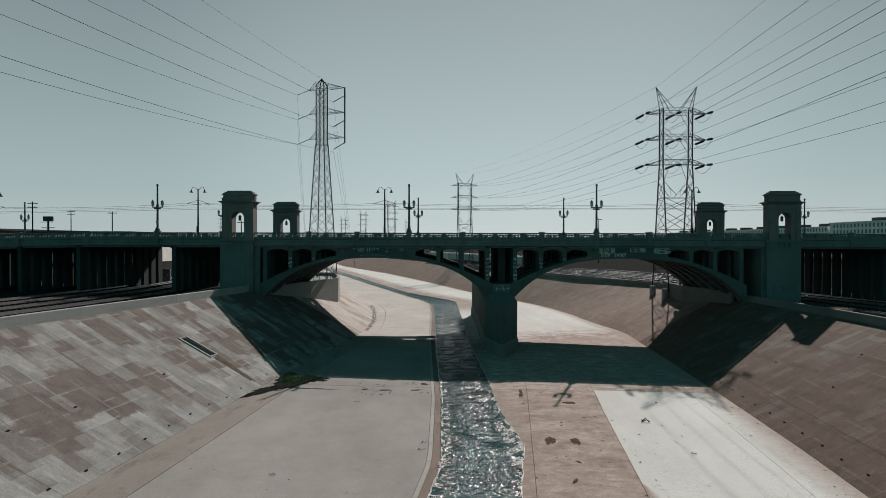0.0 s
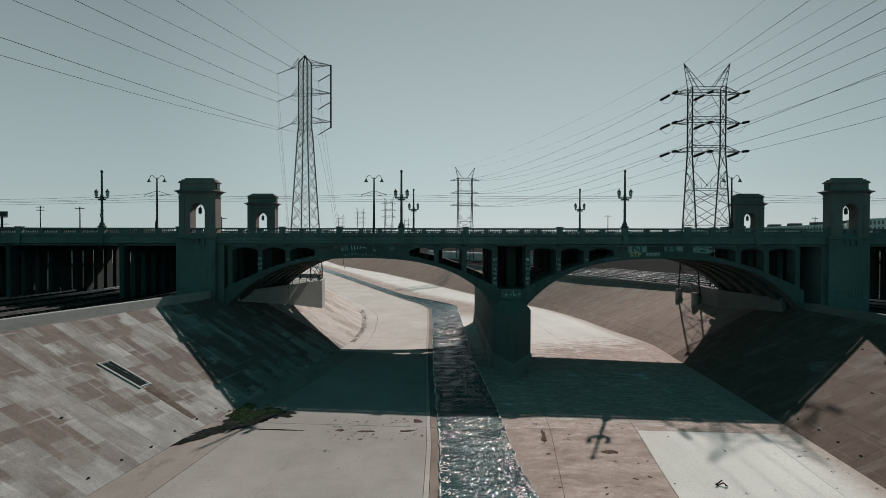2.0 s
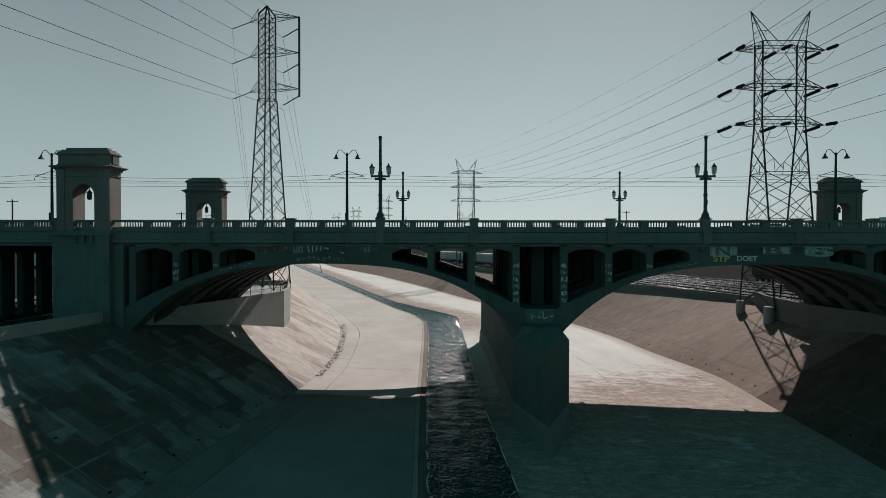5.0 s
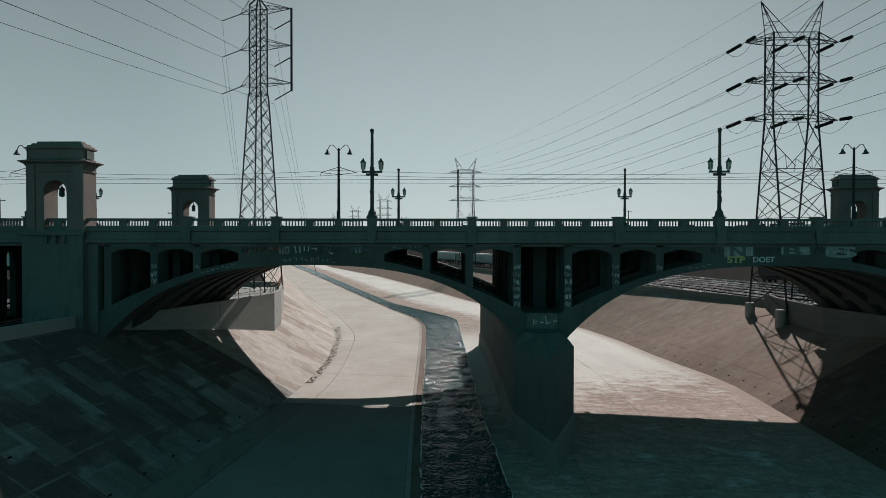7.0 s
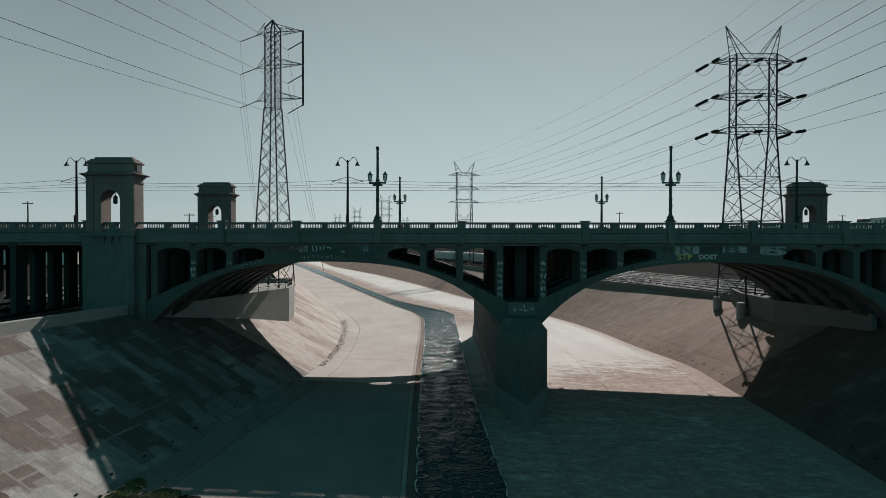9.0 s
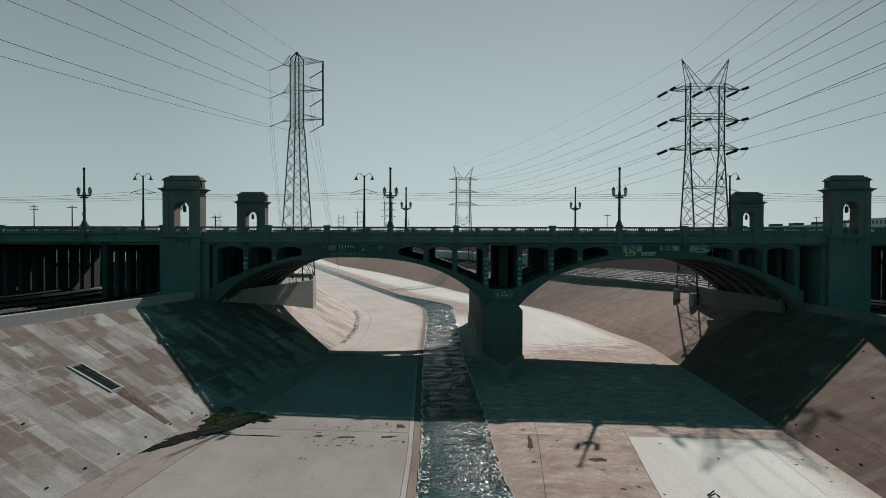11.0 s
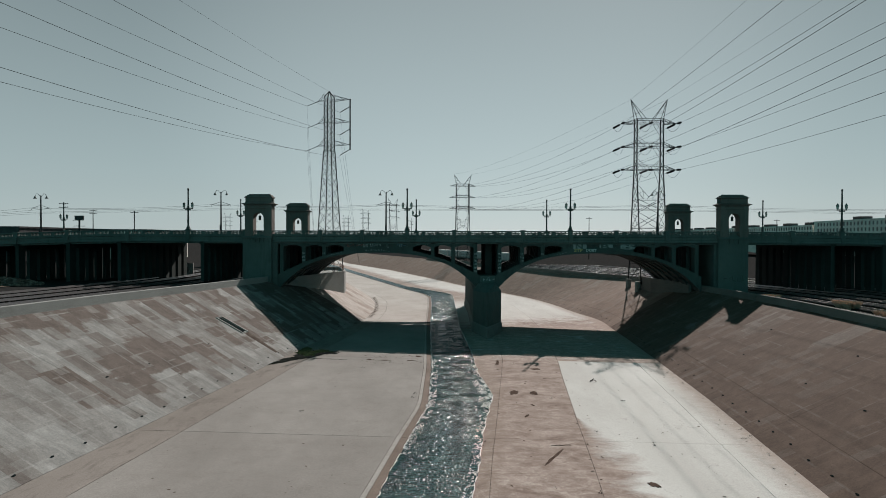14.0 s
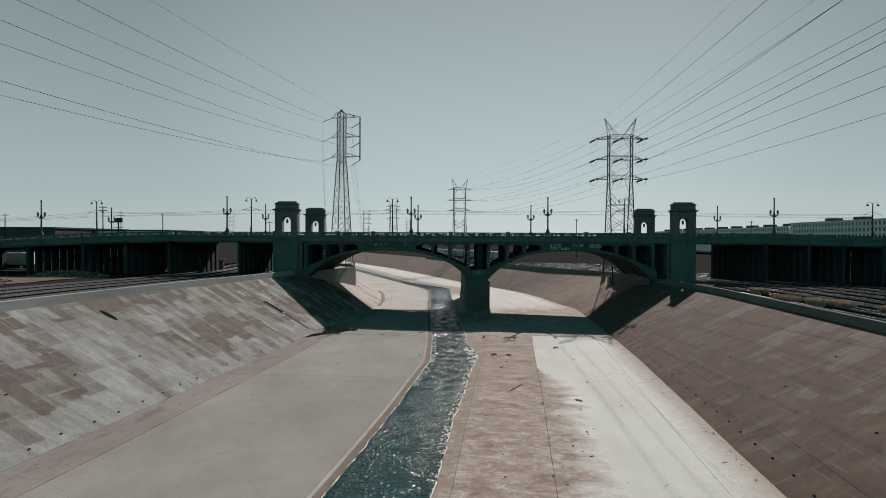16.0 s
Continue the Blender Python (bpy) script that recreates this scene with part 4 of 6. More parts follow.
BALUSTER = baluster_mesh()


def balustrade(y, name, single):
    """Posts, caps and plinths of one side, with balusters in groups."""
    rail = bpart(name, cube(POSTS[0] - 0.3, POSTS[0] + 0.3, y - 0.27, y + 0.27, rail_top(POSTS[0]) - 0.95, rail_top(POSTS[0]) + 0.1), BRIDGE)
    rest = bmesh.new()
    for a, b in zip(POSTS, POSTS[1:]):
        if b - a < 6 and a in (-34.6, 49.6):
            pass
        else:
            for x in ((b,)):
                t = rail_top(x)
                bm = cube(x - 0.38, x + 0.38, y - 0.3, y + 0.3, t - 0.96, t + 0.1, 0.03)
                box(bm, x - 0.46, x + 0.46, y - 0.36, y + 0.36, t + 0.06, t + 0.16)
                bpart("post", bm, BRIDGE, rail)
                side = -1 if y < 105 else 1
                face = YF if side < 0 else YB
                bm = cube(x - 0.36, x + 0.36, *sorted((face, face + side * 0.14)), t - 2.1, t - 1.05, 0.02)
                box(bm, x - 0.42, x + 0.42, *sorted((face + side * 0.02, face + side * 0.2)), t - 1.15, t - 0.93)
                bpart("pilaster", bm, BRIDGE, rail)
        ta, tb = rail_top(a), rail_top(b)
        for name2, h0, h1, half in (("cap_rail", -0.2, 0.0, 0.26), ("plinth", -0.95, -0.66, 0.24)):
            secs = [[(x, y - half, t + h0), (x, y + half, t + h0), (x, y + half, t + h1), (x, y - half, t + h1)] for x, t in ((a, ta), (b, tb))]
            bpart(name2, loft_x(bmesh.new(), secs), BRIDGE, rail)
        groups = max(1, round((b - a - 0.8) / 2.45))
        length = (b - a - 0.8) / groups
        for g in range(groups):
            x0 = a + 0.4 + g * length
            if g:
                t = rail_top(x0)
                bpart("block", cube(x0 - 0.3, x0 + 0.3, y - 0.2, y + 0.2, t - 0.68, t - 0.18), BRIDGE, rail)
            n = max(3, round((length - 0.6) / 0.25))
            for k in range(n):
                x = x0 + 0.3 + (length - 0.6) * (k + 0.5) / n
                t = rail_top(x)
                if single and -29 < x < 49:
                    ob = new("baluster", BALUSTER)
                    ob.parent = rail
                    ob.location = Vector((x, y, t - 0.65)) - HOME
                else:
                    box(rest, x - 0.066, x + 0.066, y - 0.066, y + 0.066, t - 0.66, t - 0.2)
    tagged(bpart("balusters", rest, BRIDGE, rail), kind="stuff")


balustrade(YF + 0.4, "balustrade", True)
balustrade(YB - 0.4, "balustrade", False)


def bent(x, z0):
    """A row of broad columns with arched heads under the approach deck."""
    t = rail_top(x) - 2.3
    ys = np.linspace(YF + 1.3, YB - 1.3, 10)
    cap = bpart("bent", cube(x - 0.45, x + 0.45, YF + 0.3, YB - 0.3, t - 0.2, t + 0.35), BENT_SHADED)
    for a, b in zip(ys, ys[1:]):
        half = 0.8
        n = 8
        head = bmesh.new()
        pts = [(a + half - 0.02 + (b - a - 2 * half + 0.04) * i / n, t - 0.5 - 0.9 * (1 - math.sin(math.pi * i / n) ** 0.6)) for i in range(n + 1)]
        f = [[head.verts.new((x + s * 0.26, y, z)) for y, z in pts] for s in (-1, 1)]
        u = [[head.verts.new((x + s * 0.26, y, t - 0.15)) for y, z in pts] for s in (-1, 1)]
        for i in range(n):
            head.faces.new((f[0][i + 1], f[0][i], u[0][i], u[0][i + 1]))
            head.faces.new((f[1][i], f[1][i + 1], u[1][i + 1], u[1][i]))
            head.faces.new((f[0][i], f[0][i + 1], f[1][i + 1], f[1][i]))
        bpart("arch_head", head, BENT_SHADED, cap)
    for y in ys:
        bpart("column", cube(x - 0.3, x + 0.3, y - 0.8, y + 0.8, z0, t - 0.1), BENT_SHADED, cap)


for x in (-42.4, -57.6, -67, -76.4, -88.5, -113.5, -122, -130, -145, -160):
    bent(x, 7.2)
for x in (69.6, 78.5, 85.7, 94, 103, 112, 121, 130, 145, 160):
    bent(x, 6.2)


# ---- lamps on the bridge ----
def street_lamp():
    lamp = thing("street_lamp", "dark green iron twin-lantern lamp post on the bridge balustrade", "street lamp", "lamps along the bridge")
    part("base", lathe(bmesh.new(), [(0, 0.44), (0.12, 0.44), (0.16, 0.36), (0.4, 0.33), (0.6, 0.2), (0.7, 0.19)], 8), LAMP_GREEN, lamp)
    part("shaft", lathe(bmesh.new(), [(0.65, 0.17), (2.0, 0.16), (2.05, 0.2), (2.15, 0.2), (2.2, 0.16), (3.6, 0.15), (3.65, 0.21), (4.2, 0.19), (4.25, 0.14), (7.0, 0.12), (7.05, 0.15), (7.1, 0.15)], 8), LAMP_GREEN, lamp)
    part("finial", lathe(bmesh.new(), [(7.08, 0.07), (7.15, 0.15), (7.25, 0.19), (7.36, 0.15), (7.42, 0.05)], 8), LAMP_GREEN, lamp, smooth=True)
    part("bracket", beam(beam(bmesh.new(), (-0.85, 0, 3.78), (0.85, 0, 3.78), 0.2, 0.16), (-0.5, 0, 3.55), (0.5, 0, 3.55), 0.16, 0.2), LAMP_GREEN, lamp)
    for s in (-1, 1):
        lan = part("lantern", lathe(bmesh.new(), [(3.86, 0.08), (3.95, 0.13), (4.0, 0.17), (4.55, 0.21), (4.58, 0.2)], 8, (s * 0.75, 0, 0)), MILKY, lamp, "milky glass lantern")
        part("lantern_roof", lathe(bmesh.new(), [(4.57, 0.25), (4.62, 0.25), (4.8, 0.1), (4.95, 0.03)], 8, (s * 0.75, 0, 0)), LAMP_GREEN, lan)
        for k in range(8):
            a = k * math.pi / 4
            bar = beam(bmesh.new(), (s * 0.75 + 0.17 * math.cos(a), 0.17 * math.sin(a), 4.0), (s * 0.75 + 0.215 * math.cos(a), 0.215 * math.sin(a), 4.57), 0.03)
            part("glazing_bar", bar, LAMP_GREEN, lan)
    part("control_box", cube(-0.1, 0.1, -0.26, -0.14, 1.2, 1.65), LAMP_GREEN, lamp)
    return lamp


LAMPS = [-126, -85.3, -44.9, -5.4, 23.6, 71, 118]
first = street_lamp()
YNEAR, YFAR = YF + 0.4, YB - 0.4
first.matrix_world = pose(LAMPS[0], YNEAR, rail_top(LAMPS[0]) + 0.15)
for x in LAMPS[1:]:
    copy_thing(first, pose(x, YNEAR, rail_top(x) + 0.15))
for x in LAMPS:
    copy_thing(first, pose(x - 0.2, YFAR, rail_top(x) + 0.0))


def catenary_mast():
    mast = thing("catenary_mast", "slim steel tram mast with two bell lamps between the roadways", "mast", "masts along the bridge")
    part("pole", lathe(bmesh.new(), [(0, 0.22), (0.5, 0.2), (1.8, 0.17), (8.6, 0.11), (8.7, 0.14), (8.95, 0.05)], 8), STEEL, mast)
    part("cabinet", cube(-0.16, 0.16, -0.36, -0.16, 1.2, 2.2, 0.02), STEEL, mast)
    for s in (-1, 1):
        pts = [(s * (0.05 + 0.3 * i), 0, 8.5 + (0.15, 0.45, 0.75, 0.7)[i]) for i in range(4)]
        part("arm", tube(bmesh.new(), [(0, 0, 8.4), *pts, (s * 1.18, 0, 8.75)], 0.04, 6), STEEL, mast)
        part("bell_lamp", lathe(bmesh.new(), [(8.25, 0.30), (8.3, 0.33), (8.45, 0.2), (8.6, 0.13), (8.75, 0.08)], 8, (s * 1.2, 0, 0)), LAMP_GREEN, mast)
        bm = tube(bmesh.new(), [(0, 0, 6.9), (s * 1.9, 0, 6.3)], 0.035, 5)
        tube(bm, [(0, 0, 6.1), (s * 1.9, 0, 6.3), (s * 2.0, 0, 5.9)], 0.03, 5)
        part("cantilever", bm, STEEL, mast)
    return mast


MASTS = [-120, -81.2, -44.2, -10.75, 43.4, 100.5]
first = catenary_mast()
first.matrix_world = pose(MASTS[0], 105, rail_top(MASTS[0]) - 0.95)
for x in MASTS[1:]:
    copy_thing(first, pose(x, 105, rail_top(x) - 0.95))


def cable(name, a, b, sag, r, label, n=24, group=""):
    a, b = Vector(a), Vector(b)
    pts = []
    for i in range(n + 1):
        f = i / n
        p = a.lerp(b, f)
        p.z -= 4 * sag * f * (1 - f)
        pts.append(p)
    ob = part(name, tube(bmesh.new(), pts, r, 5), WIRE, None, label)
    return tagged(ob, category="cable", group=group)


for y in (103.0, 107.0):
    for h in (5.4, 6.3):
        for x0, x1 in zip(MASTS, MASTS[1:]):
            cable("contact_wire", (x0, y, rail_top(x0) - 0.95 + h), (x1, y, rail_top(x1) - 0.95 + h), 0.45 if h > 6 else 0.05, 0.018, "thin overhead tram wire along the bridge", 10, "tram wires")


# ---- pylons and power lines ----
def square_legs(levels):
    """Four lines of leg points for levels of (z, half width x, half depth y)."""
    return [[Vector((sx * wx, sy * wy, z)) for z, wx, wy in levels] for sx, sy in ((-1, -1), (1, -1), (1, 1), (-1, 1))]


def cross_arm(member, x0, x1, z, rise, wy, w, n=4):
    """A tapered arm from the body at x0 to its tip at x1."""
    tip = Vector((x1, 0, z))
    low = [[Vector((x0, s * wy, z)).lerp(tip, k / n) for k in range(n + 1)] for s in (-1, 1)]
    up = [[Vector((x0, s * wy, z + rise)).lerp(tip, k / n) for k in range(n + 1)] for s in (-1, 1)]
    for line in (*low, *up):
        member(line[0], line[-1], w)
    for s in (0, 1):
        for k in range(n - 1):
            member(low[s][k], up[s][k + 1] if k % 2 else up[s][k], w * 0.6)
            member(up[s][k], low[s][k + 1], w * 0.6)
    for k in range(n):
        member(low[0][k], low[1][k + 1], w * 0.6)


ARMS_TWIN = (36.6, 31.2, 26.0)


def twin_depth(z):
    """Half depth of the twin-peak pylon: upright above the lowest arm, splayed below."""
    return 1.1 + 0.146 * max(0.0, 26.0 - z)


def twin_peak_pylon():
    """A lattice pylon with three arms and two earth-wire peaks, its base at zero."""
    py = thing("twin_peak_pylon", "dark steel lattice pylon with three cross arms and twin peaks", "pylon", "power pylons")
    heights = (0, 4.4, 8.6, 12.6, 16.2, 19.2, 22.6, 26, 28.6, 31.2, 33.9, 36.6, 37.7)
    levels = [(z, 3.0, twin_depth(z)) for z in heights]
    legs = square_legs(levels)
    for leg in legs:
        part("leg", tube(bmesh.new(), leg, 0.14, 4), STEEL, py)
    for a, b in ((0, 3), (1, 2)):
        for k in range(len(levels) - 1):
            for p, q in ((legs[a][k], legs[b][k + 1]), (legs[b][k], legs[a][k + 1])):
                part("brace", beam(bmesh.new(), p, q, 0.07), STEEL, py)
        bm = bmesh.new()
        for k in (1, 3, 5):
            beam(bm, legs[a][k], legs[b][k], 0.07)
            mid = (legs[a][k] + legs[b][k]) / 2
            beam(bm, mid, (legs[a][k] + legs[a][k + 1]) / 2, 0.05)
            beam(bm, mid, (legs[b][k] + legs[b][k + 1]) / 2, 0.05)
        part("side_bracing", bm, STEEL, py)
    for a, b in ((0, 1), (3, 2)):
        for k in range(5):
            part("face_brace", beam(bmesh.new(), legs[a][k], legs[b][k + 1], 0.085), STEEL, py)
            part("face_brace", beam(bmesh.new(), legs[b][k], legs[a][k + 1], 0.085), STEEL, py)
            if k % 2:
                part("face_brace", beam(bmesh.new(), legs[a][k], legs[b][k], 0.07), STEEL, py)
        low, knee = 5, 6
        part("face_brace", beam(bmesh.new(), legs[a][low], legs[b][low], 0.08), STEEL, py)
        for p, q, s in ((a, b, 1), (b, a, -1)):
            foot = legs[p][low].lerp(legs[q][low], 0.42) + Vector((0, 0, 0.35))
            part("face_brace", beam(bmesh.new(), legs[p][knee], foot, 0.08), STEEL, py)
            part("face_brace", beam(bmesh.new(), legs[p][knee].lerp(foot, 0.5), legs[p][low].lerp(legs[p][knee], 0.3), 0.05), STEEL, py)
            part("face_brace", beam(bmesh.new(), legs[p][knee].lerp(foot, 0.5), legs[p][low].lerp(legs[q][low], 0.22), 0.05), STEEL, py)
            part("face_brace", beam(bmesh.new(), legs[p][knee], legs[p][7].lerp(legs[q][7], 0.24), 0.06), STEEL, py)
            for k in (8, 10):
                part("face_brace", beam(bmesh.new(), legs[p][k], legs[p][k - 1].lerp(legs[q][k - 1], 0.3) + Vector((0, 0, 1.0)), 0.065), STEEL, py)
                part("face_brace", beam(bmesh.new(), legs[p][k], legs[p][k + 1].lerp(legs[q][k + 1], 0.28), 0.065), STEEL, py)
    for z in ARMS_TWIN:
        arm = bmesh.new()
        wy = twin_depth(z)
        for s in (-1, 1):
            cross_arm(lambda a, b, w: beam(arm, a, b, w), s * 3.0, s * 6.3, z, 1.05, wy, 0.085, 3)
        for sy in (-1, 1):
            for h in (0, 1.05):
                beam(arm, (-3.0, sy * wy, z + h), (3.0, sy * wy, z + h), 0.09)
            for k in range(4):
                x = -3 + 1.5 * k
                beam(arm, (x, sy * wy, z), (x + 0.75, sy * wy, z + 1.05), 0.05)
                beam(arm, (x + 0.75, sy * wy, z + 1.05), (x + 1.5, sy * wy, z), 0.05)
        part("cross_arm", arm, STEEL, py)
    for s in (-1, 1):
        pk = bmesh.new()
        tip = Vector((s * 4.2, 0, 42.2))
        feet = [Vector(p) for p in ((s * 3.0, -1.1, 37.6), (s * 3.0, 1.1, 37.6), (s * 0.9, -1.1, 37.6), (s * 0.9, 1.1, 37.6))]
        for p in feet:
            beam(pk, p, tip, 0.085)
        for f in (0.35, 0.65):
            for p, q in ((0, 2), (1, 3), (0, 1)):
                beam(pk, feet[p].lerp(tip, f), feet[q].lerp(tip, f), 0.05)
        part("peak", pk, STEEL, py)
    return py


PYLON_A = (47.6, 124.0, 6.0)
twin = twin_peak_pylon()
twin.matrix_world = pose(*PYLON_A, 0, 0, 0)
PYLON_B = (6.2, 266.0, 4.6)
copy_thing(twin, pose(*PYLON_B, 0, 0, 10))
for x, y in ((-50, 480), (-98, 640), (-150, 800), (-300, 760), (-70, 900)):
    copy_thing(twin, pose(x, y, 8.0, 0, 0, 20))

footing_spots = [(PYLON_A[0] + sx * 3.35, PYLON_A[1] + sy * 4.4) for sx in (-1, 1) for sy in (-1, 1)]
for x, y in footing_spots:
    x += 0.25 if y > PYLON_A[1] else -0.25
    ob = part("pylon_footing", lathe(bmesh.new(), [(1.0, 0.64), (6.45, 0.64), (6.6, 0.58)], 14, (x, y, 0)), WALL, None, "round pale concrete pylon footing on the sloped bank")
    tagged(ob, category="footing", group="pylon footings")


RISER = pose(-27.75, 130.5, 7.9, 0, 0, -14)


def riser_pylon():
    """A slim square lattice pylon, splayed below its arms, with a hanging bar on its outer arms."""
    py = thing("riser_pylon", "slim dark steel lattice pylon with a vertical riser bar", "pylon")
    py.matrix_world = RISER
    low = [0, 4.2, 8.0, 11.5, 14.7, 17.7, 20.5, 23.1, 25.5, 27.6, 29.4]
    levels = [(z, 2.5 - 0.05 * z, 2.5 - 0.05 * z) for z in low] + [(29.5 + 1.3 * k, 0.92, 0.92) for k in range(11)]
    legs = square_legs(levels)
    for leg in legs:
        part("leg", tube(bmesh.new(), [*leg, Vector((0, 0, 44.0))], 0.125, 4), STEEL, py)
    for k in range(4):
        p, q = legs[k], legs[(k + 1) % 4]
        for i in range(len(levels) - 1):
            for a, b in ((p[i], q[i + 1]), (q[i], p[i + 1])):
                part("brace", beam(bmesh.new(), a, b, 0.07), STEEL, py)
    for z in (41.7, 36.3, 30.8):
        for ends in ((0.92, 5.5, z, 1.3, 0.92, 0.07, 3), (-0.92, -3.1, z, 1.6, 0.92, 0.06, 2)):
            cross_arm(lambda a, b, w: part("arm_member", beam(bmesh.new(), a, b, w), STEEL, py), *ends)
        for sy in (-1, 1):
            part("arm_tie", beam(bmesh.new(), (-0.92, sy * 0.92, z), (0.92, sy * 0.92, z), 0.07), STEEL, py)
    part("riser_bar", beam(bmesh.new(), (5.5, 0, 41.8), (5.5, 0, 29.6), 0.24), STEEL, py)
    for z in (39.9, 34.5, 29.6):
        part("insulator", string(bmesh.new(), (5.4, 0, z + 0.1), (3.3, -1.0, z - 1.4), 0.55), INSULATOR, py)
    bm = bmesh.new()
    for k in range(22):
        beam(bm, (-0.25, -1.05, 19.4 + k), (0.25, -1.05, 19.4 + k), 0.03)
    part("ladder", bm, STEEL, py)
    return py


def string(bm, a, b, fat=1.0):
    """A string of insulator discs as a ribbed body between two points."""
    a, b = Vector(a), Vector(b)
    d = b - a
    rings = []
    n = 14
    length = d.length
    for k in range(n):
        z = length * k / n
        rings += [(z, 0.06), (z + 0.02, 0.2 * fat), (z + length / n * 0.6, 0.18 * fat), (z + length / n * 0.7, 0.06)]
    part_bm = lathe(bmesh.new(), rings, 7)
    turn = d.to_track_quat("Z", "Y").to_matrix().to_4x4()
    bmesh.ops.transform(part_bm, matrix=Matrix.Translation(a) @ turn, verts=part_bm.verts[:])
    me = bpy.data.meshes.new("tmp")
    part_bm.to_mesh(me)
    part_bm.free()
    bm.from_mesh(me)
    bpy.data.meshes.remove(me)
    return bm


riser_pylon()
BACK = Vector((-0.10, -1.0, 0)).normalized()
BACK_TWIN = Vector((-0.04, -1.0, 0)).normalized()


def span_line(start, end, sag, r, label, group, long=3.4):
    """An insulator string from the arm tip, then the cable."""
    start, end = Vector(start), Vector(end)
    way = (end - start).normalized()
    tip = start + way * long + Vector((0, 0, -0.35))
    ob = part("insulator_string", string(bmesh.new(), start.lerp(tip, 0.24), tip, 1.25), INSULATOR, None, "dark ribbed porcelain insulator string on a pylon arm")
    part("link_rod", tube(bmesh.new(), [start, start.lerp(tip, 0.26)], 0.04, 5), STEEL, ob)
    tagged(ob, category="insulator", group="insulator strings")
    cable("power_line", tip, end, sag, r, label, 40, group)
    return tip


A = Vector(PYLON_A)
B = Vector(PYLON_B)
LONG = 290.0
for z in ARMS_TWIN:
    for x in (-6.3, 0.0, 6.3):
        p = A + Vector((x, 0, z + 0.05))
        near = span_line(p, A + BACK_TWIN * LONG + Vector((x * 1.7, 0, z + 8.0)), 5.0, 0.025, "dark power line sagging between pylons", "power lines", 2.9)
        far = span_line(p, B + Vector((x, 0, z)), 3.5, 0.024, "dark power line sagging between pylons", "power lines")
        mid = (near + far) / 2 + Vector((0, 0, -1.6))
        pts = [near.lerp(far, f) + Vector((0, 0, -2.0 * 4 * f * (1 - f) * 0.7)) for f in (0, 0.1, 0.2, 0.35, 0.5, 0.65, 0.8, 0.9, 1)]
        tagged(part("jumper_cable", tube(bmesh.new(), pts, 0.025, 5), WIRE, None, "slack jumper cable looping under a pylon arm"), category="cable", group="jumper cables")
for x in (-4.2, 4.2):
    cable("earth_wire", A + Vector((x, 0, 42.2)), A + BACK_TWIN * LONG + Vector((x * 1.7, 0, 50)), 5.0, 0.014, "thin earth wire from the pylon peaks", 40, "earth wires")
    cable("earth_wire", A + Vector((x, 0, 42.2)), B + Vector((x, 0, 42.2)), 2.5, 0.014, "thin earth wire from the pylon peaks", 40, "earth wires")
R = RISER.translation
for z in (41.7, 36.3, 30.8):
    p = RISER @ Vector((-3.1, 0, z))
    tip = p + Vector((-2.5, -0.6, -1.2))
    rod = part("insulator_string", string(bmesh.new(), p, tip, 0.35), INSULATOR, None, "slim dark porcelain insulator string on a pylon arm")
    tagged(rod, category="insulator", group="insulator strings")
    cable("power_line", tip, R + BACK * LONG + Vector((-9.1, 0, z)), 7.5, 0.024, "dark power line sagging between pylons", 40, "power lines")
    cable("drop_wire", tip, (p.x - 5, 150, 9), 0.5, 0.015, "thin drop wire hanging from a pylon arm", 12, "drop wires")
    tip = RISER @ Vector((3.3, -1.0, z - 3.2))
    cable("power_line", tip, R + BACK * LONG + Vector((-0.9, 0, z + 1)), 7.5, 0.024, "dark power line sagging between pylons", 40, "power lines")
    cable("drop_wire", tip, (-23.6, 150, 9), 0.5, 0.015, "thin drop wire hanging from a pylon arm", 12, "drop wires")
cable("earth_wire", RISER @ Vector((0, 0, 44.0)), R + BACK * LONG + Vector((-4, 0, 45)), 5.0, 0.016, "thin earth wire from the pylon peaks", 40, "earth wires")


